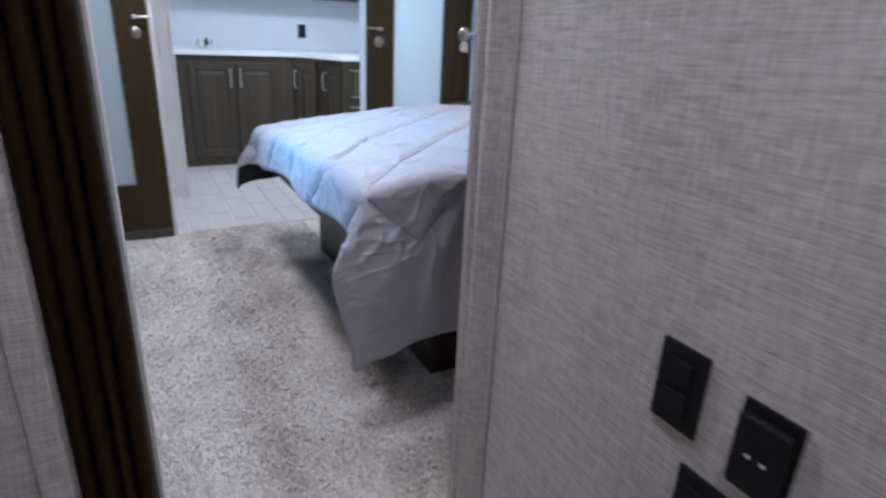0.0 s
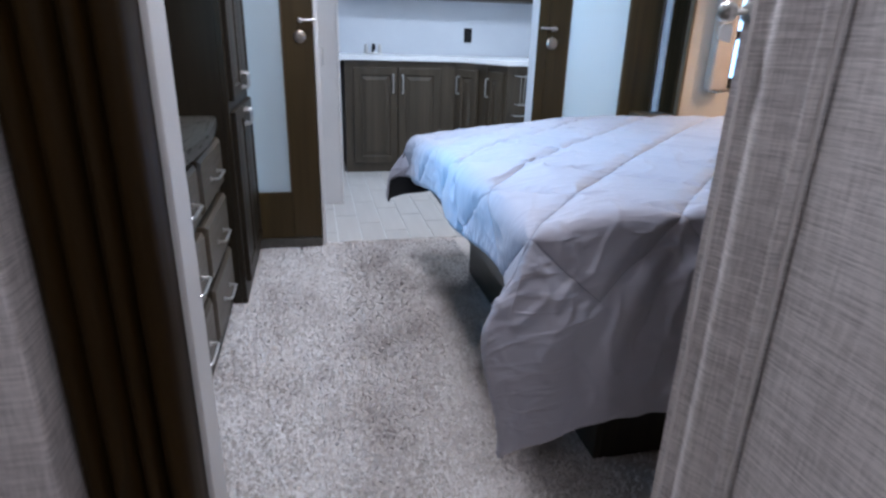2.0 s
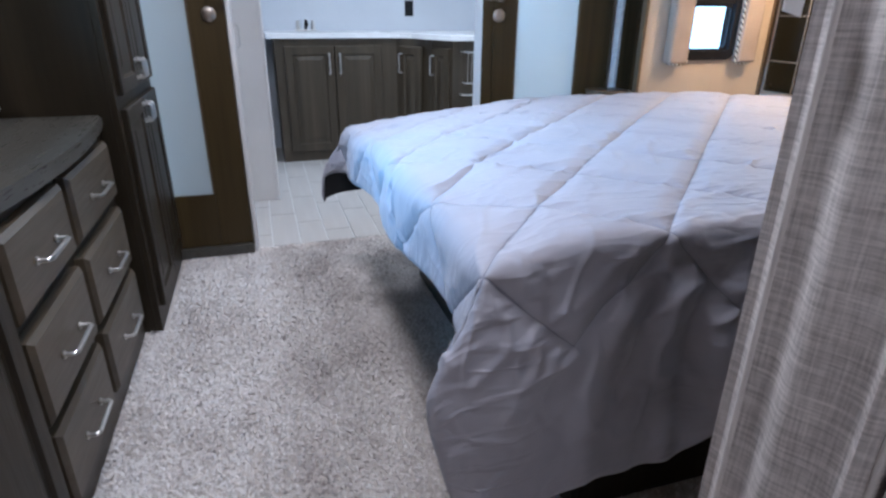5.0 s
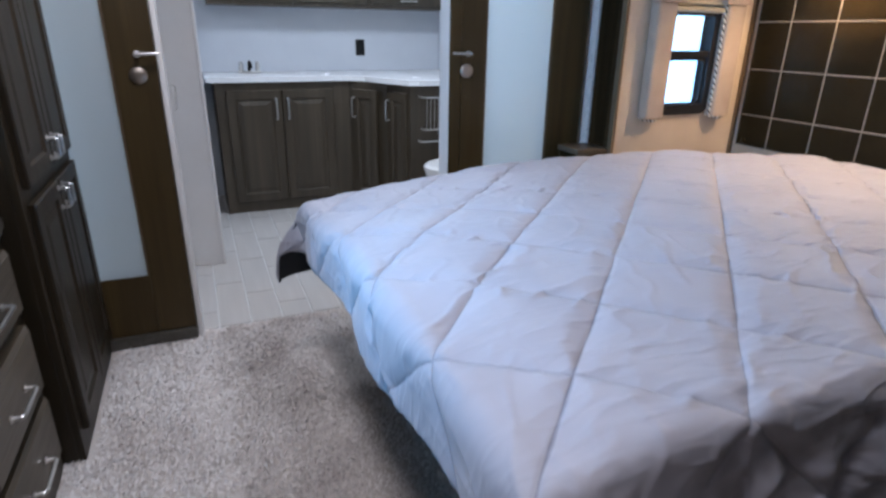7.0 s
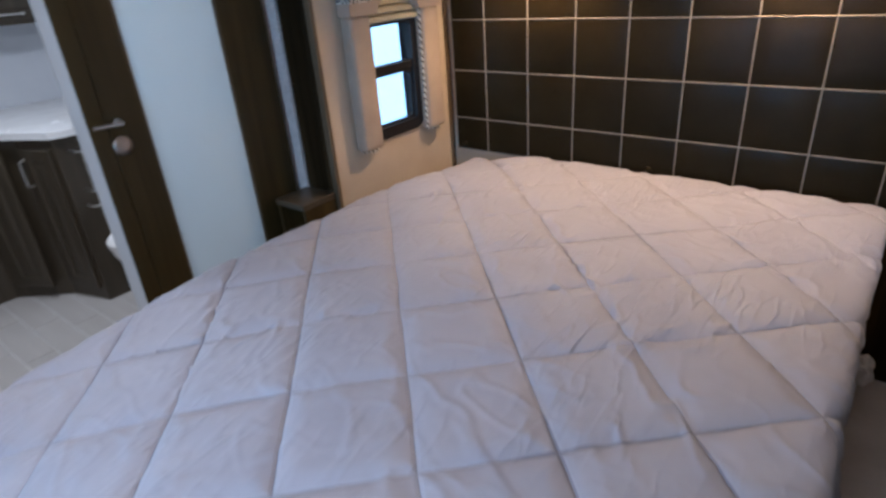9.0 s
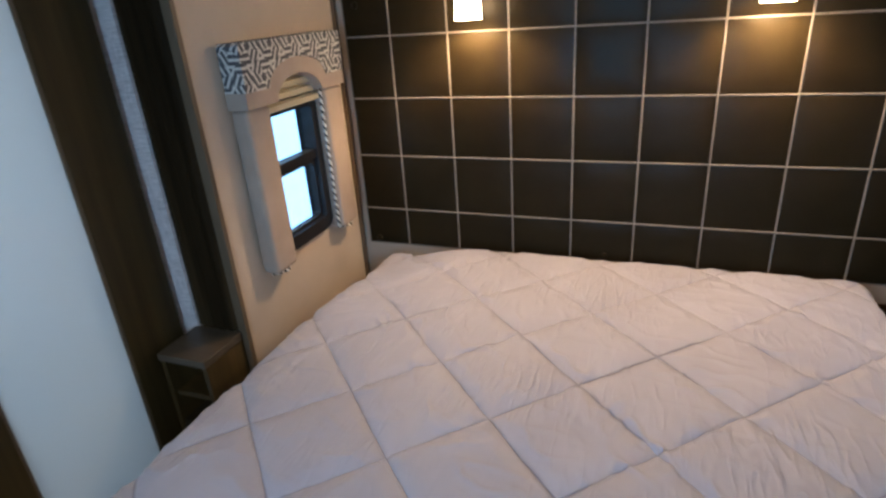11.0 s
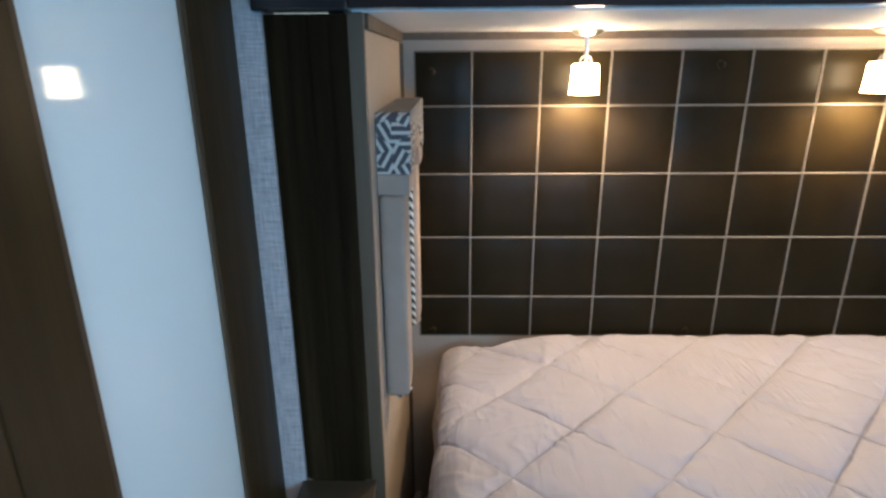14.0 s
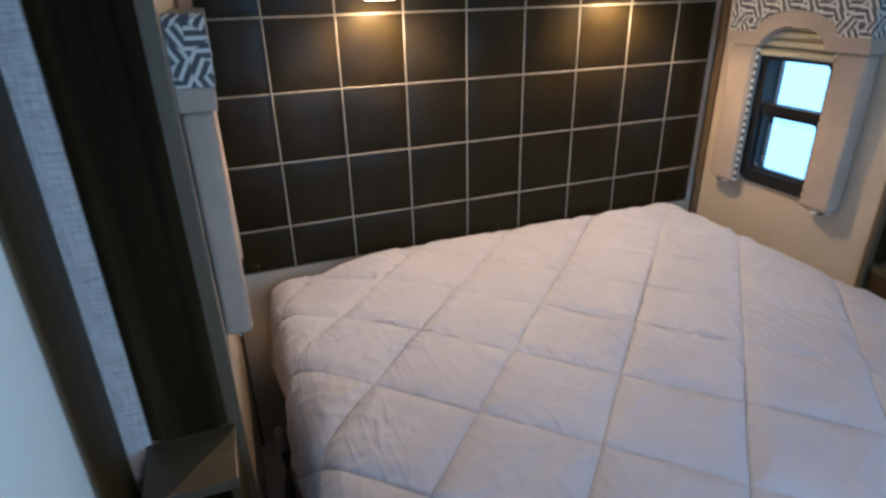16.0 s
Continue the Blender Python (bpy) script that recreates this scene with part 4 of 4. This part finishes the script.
def wall_frame(front, y0, y1):
    bm = bmesh.new()
    ym = (y0 + y1) / 2
    for a, b, c, d in ((y0, y0 + 0.05, 0.0, CEIL - 0.003), (y1 - 0.05, y1, 0.0, CEIL - 0.003), (y0 + 0.05, y1 - 0.05, 0.0, 0.10), (y0 + 0.05, y1 - 0.05, 0.755, 0.82), (y0 + 0.05, y1 - 0.05, 1.78, CEIL - 0.003), (ym - 0.02, ym + 0.02, 0.10, 0.755), (ym - 0.02, ym + 0.02, 0.82, 1.78)):
        box(front - 0.0215, front - 0.003, a, b, c, d, bm=bm)
    return bm


wardrobe(2.615, 3.268, -0.205, "tall dark-stained wardrobe with raised-panel doors beside the glass door")
wardrobe(1.03, 1.70, -0.246, "tall dark-stained wardrobe with raised-panel doors near the entrance")


def dresser():
    y0, y1, front = 1.705, 2.61, -0.268
    t = thing("dresser", (-0.42, 2.15, 0.0), "dark wooden six-drawer dresser with a bowed top", "dresser")
    part("carcass", box(XL + 0.002, front, y0, y1, 0.0, 0.722), M["cabinet"], t)
    edge = []
    n = 20
    for k in range(n + 1):
        s = k / n
        edge.append((front + 0.014 + 0.034 * math.sin(math.pi * s), y1 - (y1 - y0) * s))
    top = prism([(XL + 0.003, y1 - 0.001)] + edge + [(XL + 0.003, y0 + 0.001)], "z", 0.7225, 0.758)
    es = [e for e in top.edges if all(v.co.x > front + 0.01 for v in e.verts) and abs(e.verts[0].co.z - e.verts[1].co.z) < 0.001]
    bmesh.ops.bevel(top, geom=es, offset=0.008, segments=3, affect="EDGES")
    part("top", top, M["top"], t, "smooth grey-brown bowed top", True)
    for a, b in ((1.715, 2.078), (2.122, 2.540)):
        for z0, z1 in ((0.527, 0.692), (0.306, 0.490), (0.098, 0.280)):
            bm = bmesh.new()
            box(front + 0.001, front + 0.022, a, b, z0, z1, bm=bm)
            f = max(bm.faces, key=lambda q: q.calc_center_median().x)
            r = bmesh.ops.inset_region(bm, faces=[f], thickness=0.016, depth=0.0)
            bmesh.ops.translate(bm, verts=f.verts, vec=(0.009, 0, 0))
            dr = part("drawer", bm, M["drawer"], t, "drawer front with bevelled edge")
            pull_part(dr, (front + 0.031, (a + b) / 2, (z0 + z1) / 2 - 0.005), 0.125, FACE_X, "x")
    part("plinth", box(front - 0.012, front + 0.004, y0 + 0.01, y1 - 0.008, 0.0, 0.08), M["cabinet_y"], t)


dresser()


# ---- glass sliding doors ----
def glass_door(number, x0, x1, lock_side):
    y0, y1 = 3.276, 3.308
    z0, z1 = 0.05, 1.93
    t = structure(f"door_{number}", box(x0, x0 + 0.001, y1 - 0.001, y1, z0, z0 + 0.001), M["stile"], "brown wooden sliding door with a frosted glass panel, slid open", "door")
    ls, rs = (0.13, 0.138) if lock_side > 0 else (0.165, 0.18)
    part("stile", box(x0, x0 + 0.052, y0, y1, z0, z1, 0.003), M["stile"], t)
    part("stile", box(x0 + 0.0535, x0 + ls, y0, y1, z0, z1, 0.003), M["stile"], t)
    part("stile", box(x1 - rs, x1, y0, y1, z0, z1, 0.003), M["stile"], t)
    part("bottom_rail", box(x0 + ls, x1 - rs, y0 + 0.001, y1, z0, 0.292, 0.002), M["stile"], t)
    part("top_rail", box(x0 + ls, x1 - rs, y0 + 0.001, y1, 1.83, z1, 0.002), M["stile"], t)
    part("glass_panel", box(x0 + ls - 0.004, x1 - rs + 0.004, y0 + 0.008, y0 + 0.016, 0.288, 1.834), M["frost"], t, "pale frosted glass panel")
    for a in (x0 + ls, x1 - rs - 0.008):
        part("bead", box(a, a + 0.008, y0 + 0.002, y0 + 0.009, 0.293, 1.829), M["trim"], t, "thin wooden glazing bead")
    lx = x1 - 0.062 if lock_side > 0 else x0 + 0.078
    part("lock_rose", lathe([(0.029, 0.0), (0.029, -0.005), (0.024, -0.010), (0.010, -0.012)], (lx, y0 - 0.0005, 1.034), "y", 28), M["lock"], t, "round satin bronze lock", True)
    s = lock_side
    bm = lathe([(0.012, 0.0), (0.012, -0.006), (0.007, -0.010), (0.007, -0.034)], (lx + 0.005, y0 - 0.0005, 1.103), "y", 16)
    tube([(lx + 0.005, y0 - 0.034, 1.103), (lx + 0.02 * s, y0 - 0.036, 1.104), (lx + 0.075 * s, y0 - 0.032, 1.106)], 0.006, 10, bm)
    part("lever", bm, M["chrome"], t, "brushed metal lever", True)


glass_door(1, -0.53, 0.108, 1)
glass_door(2, 1.214, 1.892, -1)
door_edge = whole("latch_pull", tube([(0.136, 3.35, 0.90), (0.150, 3.352, 0.91), (0.152, 3.352, 0.985), (0.138, 3.35, 0.995)], 0.004, 8), M["chrome"], "thin metal pull on the bath jamb", "handle", smooth=True)


# ---- folding door at the entrance ----
def folding_door():
    t = thing("folding_door", (-0.09, 0.91, -0.19), "dark brown folding door stacked against its jamb", "folding door")
    n = 4
    x0, w = -0.150, 0.02625
    edges = [x0, x0 + 0.9 * w, x0 + 2.1 * w, x0 + 2.9 * w, x0 + n * w]
    for k in range(n):
        a, w = edges[k], edges[k + 1] - edges[k]
        prof = []
        for j in range(9):
            ang = math.pi * j / 8
            prof.append((a + w / 2 - (w / 2) * math.cos(ang), 0.914 - 0.036 * math.sin(ang) ** 0.6))
        prof += [(a + w, 0.930), (a, 0.930)]
        part("fold", prism(prof, "z", -0.185, CEIL - 0.03), M["fold"], t, "", True)
    part("lead_post", box(-0.150, -0.045, 0.931, 0.934, -0.185, CEIL - 0.03), M["fold"], t)


folding_door()


# ---- hook on the entrance casing ----
def casing_hook():
    x, y, z = 0.537, 0.953, 1.085
    t = thing("wall_hook", (0.566, y, z), "small chrome knob on the linen entrance casing", "hook")
    part("base_plate", lathe([(0.011, 0.0), (0.011, -0.004), (0.006, -0.006)], (0.566, y, z), "x", 20), M["chrome"], t, "", True)
    part("stem", tube([(0.562, y, z), (0.545, y, z)], 0.0032, 10), M["chrome"], t, "", True)
    part("knob", lathe([(0.004, 0.009), (0.0095, 0.006), (0.0105, 0.001), (0.0105, -0.003), (0.007, -0.007), (0.003, -0.008)], (x, y, z), "x", 24), M["chrome"], t, "round chrome knob", True)
    g = thing("hanging_tag", (x, y, z - 0.01), "small white plastic tag hanging from the chrome knob", "tag")
    card = prism([(x - 0.005, z - 0.028), (x + 0.010, z - 0.032), (x + 0.011, z - 0.016), (x + 0.007, z - 0.012), (x - 0.001, z - 0.012), (x - 0.005, z - 0.016)], "y", y - 0.0005, y + 0.001)
    part("card", card, M["counter"], g)
    part("loop", tube([(x + 0.002, y - 0.0015, z - 0.016), (x + 0.012, y - 0.0045, z), (x + 0.013, y, z + 0.0042)], 0.0008, 6), M["white"], g, "thin white string")


casing_hook()


# ---- wall plates ----
def outlet_plate(name, face, u, z, label, sockets=True):
    """Black plate: face 'x' on the hall wall (towards -x), 'y' on the bath wall (towards -y)."""
    bm = box(-0.035, 0.035, -0.006, -0.0005, -0.058, 0.058, 0.002)
    m = Matrix.Translation((0.572, u, z)) @ Matrix.Rotation(radians(-90), 4, "Z") if face == "x" else Matrix.Translation((u, YW, z))
    t = thing(name, m.translation, label, "outlet")
    part("plate", basis(bm, m), M["black"], t)
    if sockets:
        for dz in (-0.022, 0.022):
            part("socket", basis(box(-0.017, 0.017, -0.010, -0.0065, dz - 0.016, dz + 0.016, 0.002), m), M["black"], t)
    else:
        part("rocker", basis(box(-0.03, 0.03, -0.020, -0.0065, -0.045, 0.045, 0.004), m), M["black"], t)
        for dx in (-0.008, 0.010):
            part("mark", basis(box(dx - 0.003, dx + 0.003, -0.0215, -0.0205, -0.002, 0.002), m), M["white"], t, "small pale mark")


outlet_plate("wall_plate", "x", 0.405, 0.676, "black blank plate on the grey linen wall", True)
outlet_plate("wall_switch", "x", 0.285, 0.660, "black switch standing off the grey linen wall", False)
outlet_plate("wall_plate", "x", 0.345, 0.520, "black blank plate on the grey linen wall", True)
outlet_plate("wall_outlet", "y", 1.43, 1.067, "black outlet on the wall over the vanity", True)


def wall_device():
    t = thing("wall_device", (-0.18, 0.862, 0.81), "dark metal wall device beside the folding door", "switch")
    part("plate", box(-0.205, -0.162, 0.848, 0.861, 0.745, 0.875, 0.006), M["black"], t)
    part("rim", box(-0.1625, -0.158, 0.846, 0.861, 0.748, 0.872, 0.002), M["chrome"], t)


wall_device()


# ---- bathroom ----
def vanity():
    t = thing("vanity_cabinet", (0.9, 5.2, 0.0), "dark wooden bathroom vanity with raised-panel doors", "vanity")
    top_z = 0.866
    pts = [(0.335, 5.0), (1.20, 5.0), (1.40, 4.76), (1.475, 4.50), (2.06, 4.50), (2.06, YW - 0.002), (0.335, YW - 0.002)]
    part("body", prism(pts, "z", 0.0, top_z), M["vanity"], t)
    def door(p, q, z0, z1, handle_at, name="door"):
        p, q = Vector((*p, 0)), Vector((*q, 0))
        d = (q - p)
        m = Matrix.Translation((p.x, p.y, z0)) @ Matrix.Rotation(math.atan2(d.y, d.x), 4, "Z") @ Matrix.Translation((0, -0.021, 0))
        dr = part(name, basis(raised_panel(d.length, z1 - z0, 0.02, 0.06), m), M["vanity"], t, "raised-panel door")
        pull_part(dr, m @ Vector((handle_at * d.length, 0, z1 - z0 - 0.12)), 0.13, m.to_3x3().to_4x4())
    door((0.400, 5.0), (0.740, 5.0), 0.075, 0.815, 0.90)
    door((0.748, 5.0), (1.085, 5.0), 0.075, 0.815, 0.10)
    door((1.225, 4.97), (1.338, 4.778), 0.075, 0.815, 0.13)
    door((1.408, 4.732), (1.468, 4.524), 0.075, 0.815, 0.12)
    c = thing("counter", (0.9, 5.2, top_z), "white laminate vanity countertop", "countertop")
    edge = [(0.285, 4.972), (1.15, 4.972), (1.22, 4.955), (1.29, 4.90), (1.338, 4.75), (1.43, 4.56), (1.46, 4.49), (1.52, 4.462), (2.07, 4.46), (2.07, YW - 0.003), (0.285, YW - 0.003)]
    bm = prism(edge, "z", top_z + 0.001, top_z + 0.034)
    part("slab", bm, M["counter"], c)


vanity()


def faucet():
    z = 0.9005
    t = thing("faucet", (0.59, 5.36, z), "chrome two-handle faucet on the white counter", "faucet")
    part("deck_plate", box(0.51, 0.67, 5.335, 5.385, z, z + 0.014, 0.006), M["chrome"], t)
    # Spout in black: its dark reflection is put into the colour.
    part("spout", tube([(0.59, 5.36, z + 0.012), (0.59, 5.36, z + 0.06), (0.59, 5.33, z + 0.075), (0.59, 5.25, z + 0.06), (0.59, 5.235, z + 0.045)], 0.011, 10), M["black"], t, "spout coloured dark for what it reflects", True)
    for x in (0.535, 0.645):
        part("handle", lathe([(0.014, 0.0), (0.017, 0.02), (0.012, 0.05), (0.018, 0.056), (0.004, 0.064)], (x, 5.36, z + 0.013), "z", 16), M["chrome"], t, "", True)


faucet()


def upper_cabinet(x0, x1, mirrored):
    t = thing("wall_cabinet", ((x0 + x1) / 2, 5.36, 1.338), "dark wooden wall cabinet over the vanity", "cabinet", "cabinets over the vanity")
    part("body", box(x0, x1, 5.235, YW - 0.002, 1.338, CEIL - 0.004), M["vanity"], t)
    bm = raised_panel(x1 - x0 - 0.03, 0.52, 0.02, 0.05)
    basis(bm, Matrix.Translation((x0 + 0.015, 5.213, 1.363)))
    dr = part("door", bm, M["vanity"], t)
    if mirrored:
        part("mirror", box(x0 + 0.085, x1 - 0.085, 5.2085, 5.2125, 1.425, 1.82), M["mirror"], dr, "mirror set into the door")
    else:
        pull_part(dr, ((x0 + x1) / 2, 5.213, 1.39), 0.11, Matrix.Identity(4), "x")


upper_cabinet(0.36, 0.90, False)
upper_cabinet(0.905, 1.42, True)
upper_cabinet(1.425, 2.02, False)


def vanity_lamp():
    x, y, z = 0.335, 5.05, 1.43
    t = thing("wall_lamp", (0.256, y, z + 0.05), "chrome wall lamp with a small glass shade", "lamp")
    part("arm", tube([(0.2565, y, z + 0.06), (0.30, y, z + 0.065), (x, y, z + 0.045)], 0.007, 8), M["chrome"], t, "", True)
    part("backplate", lathe([(0.032, 0.0), (0.03, 0.010)], (0.2562, y, z + 0.06), "x", 20), M["chrome"], t)
    part("shade", lathe([(0.012, 0.045), (0.03, 0.03), (0.045, -0.03)], (x, y, z), "z", 20), M["diffuser"], t, "pale lit glass shade", True)


vanity_lamp()


def wire_basket(z0, z1, x0=1.53, x1=1.78):
    t = thing("wire_basket", ((x0 + x1) / 2, 4.49, z0), "chrome wire basket fixed to the vanity end", "basket")
    y0, y1 = 4.40, 4.4955
    rim = [(x0, y1, z1), (x0, y0 + 0.02, z1), (x0 + 0.02, y0, z1), (x1 - 0.02, y0, z1), (x1, y0 + 0.02, z1), (x1, y1, z1)]
    part("rim", tube(rim, 0.0045, 8), M["chrome"], t)
    part("rim", tube([(a + (0.012 if a < 1.65 else -0.012), max(b, y0 + 0.01), z0) for a, b, c in rim], 0.0035, 8), M["chrome"], t)
    for k in range(9):
        a = x0 + 0.02 + k * (x1 - x0 - 0.04) / 8
        part("wire", tube([(a, y0 + 0.001, z1), (a, y0 + 0.008, z0), (a, y1, z0)], 0.0022, 6), M["chrome"], t)


wire_basket(0.60, 0.80)
ring = thing("towel_bar", (1.65, 4.49, 0.53), "short chrome towel bar on the vanity end", "towel bar")
part("bar", tube([(1.53, 4.503, 0.52), (1.53, 4.45, 0.52), (1.545, 4.44, 0.52), (1.765, 4.44, 0.52), (1.78, 4.45, 0.52), (1.78, 4.503, 0.52)], 0.006, 8), M["chrome"], ring, "", True)


def toilet():
    t = thing("toilet", (1.75, 4.1, 0.0), "white ceramic toilet on the plank floor", "toilet")
    def oval(scale, z, cx=1.672):
        return [(cx + 0.235 * scale * math.cos(a) * (1.0 if math.cos(a) < 0 else 0.8), 4.115 + 0.18 * scale * math.sin(a), z) for a in [math.tau * k / 28 for k in range(28)]]
    def stack(levels):
        bm = bmesh.new()
        rings = [[bm.verts.new(p) for p in oval(s, z, cx)] for s, z, cx in levels]
        for a, b in zip(rings, rings[1:]):
            for k in range(28):
                bm.faces.new((a[k], a[(k + 1) % 28], b[(k + 1) % 28], b[k]))
        bm.faces.new(rings[0][::-1])
        bm.faces.new(rings[-1])
        return bm
    part("bowl", stack([(0.62, 0.0, 1.73), (0.58, 0.12, 1.73), (0.75, 0.24, 1.70), (0.97, 0.36, 1.672), (1.0, 0.395, 1.672)]), M["toilet"], t, "", True)
    part("seat_lid", stack([(1.0, 0.3965, 1.672), (1.03, 0.405, 1.672), (1.03, 0.43, 1.672), (0.97, 0.442, 1.672)]), M["toilet"], t, "closed white lid", True)
    part("tank", box(1.86, 2.06, 3.92, 4.31, 0.36, 0.76, 0.03, 4), M["toilet"], t, "", True)


toilet()


# ---- assumed ceiling lights, out of view ----
def assumed_ceiling_light(x, y):
    t = thing("assumed_ceiling_light", (x, y, CEIL), "assumed flat white ceiling light, out of view, switched on", "ceiling light", "ceiling lights")
    part("rim", lathe([(0.17, -0.001), (0.17, -0.010), (0.155, -0.012)], (x, y, CEIL), "z", 32), M["white"], t)
    part("diffuser", lathe([(0.15, -0.0125), (0.14, -0.0135)], (x, y, CEIL), "z", 32), M["diffuser"], t, "lit diffuser")


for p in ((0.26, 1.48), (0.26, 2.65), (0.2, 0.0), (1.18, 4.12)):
    assumed_ceiling_light(*p)


# ---- outside the windows ----
structure("ground", box(-60, 60, -60, 60, -1.45, -1.40), M["gravel"], "pale gravel yard outside", "ground")


def trailer(x, y, turn):
    t = thing("parked_trailer", (x, y, -1.4), "white parked trailer seen through the window", "trailer", "trailers parked outside")
    m = Matrix.Translation((x, y, -1.4)) @ Matrix.Rotation(radians(turn), 4, "Z")
    part("body", basis(box(-4, 4, -1.2, 1.2, 0.55, 3.4, 0.12, 3), m), M["trailer"], t)
    for wx in (-2.4, -0.2, 2.2):
        w = part("window", basis(box(wx - 0.45, wx + 0.45, -1.215, -1.2005, 1.9, 2.6, 0.004), m), M["black"], t, "dark window")
    for wx in (-0.5, 0.5):
        part("wheel", basis(lathe([(0.36, -0.11), (0.36, 0.11)], (wx, -0.95, 0.36), "y", 24), m), M["black"], t)
    part("skirt_stripe", basis(box(-3.9, 3.9, -1.212, -1.2005, 1.05, 1.25), m), M["top"], t, "grey stripe")


trailer(3.5, 9.5, 0)
trailer(4.0, -5.5, 180)
trailer(-6.5, 3.0, 90)


# ---- bath floor planks ----
def plank_mesh(w, h):
    bm = box(-w / 2, w / 2, -h / 2, h / 2, -0.0058, 0.0, 0.0012, 1)
    d = bpy.data.meshes.new("plank")
    bm.to_mesh(d)
    bm.free()
    d.materials.append(M["plank"])
    return d


PW, PL, GAP = 0.132, 0.46, 0.0055
full = plank_mesh(PW - GAP, PL - GAP)
for i in range(20):
    off = (i % 3) * PL / 3
    for j in range(6):
        cx, cy = -0.60 + PW * (i + 0.5), 3.33 - off + PL * (j + 0.5)
        a, b = max(cy - PL / 2, 3.326), min(cy + PL / 2, 5.54)
        if b - a < 0.05 or cx > 2.06:
            continue
        ob = new("plank", full if abs(b - a - PL) < 0.001 else plank_mesh(PW - GAP, b - a - GAP))
        ob.location = (cx, (a + b) / 2, 0.0)
        ob.parent = bath_floor
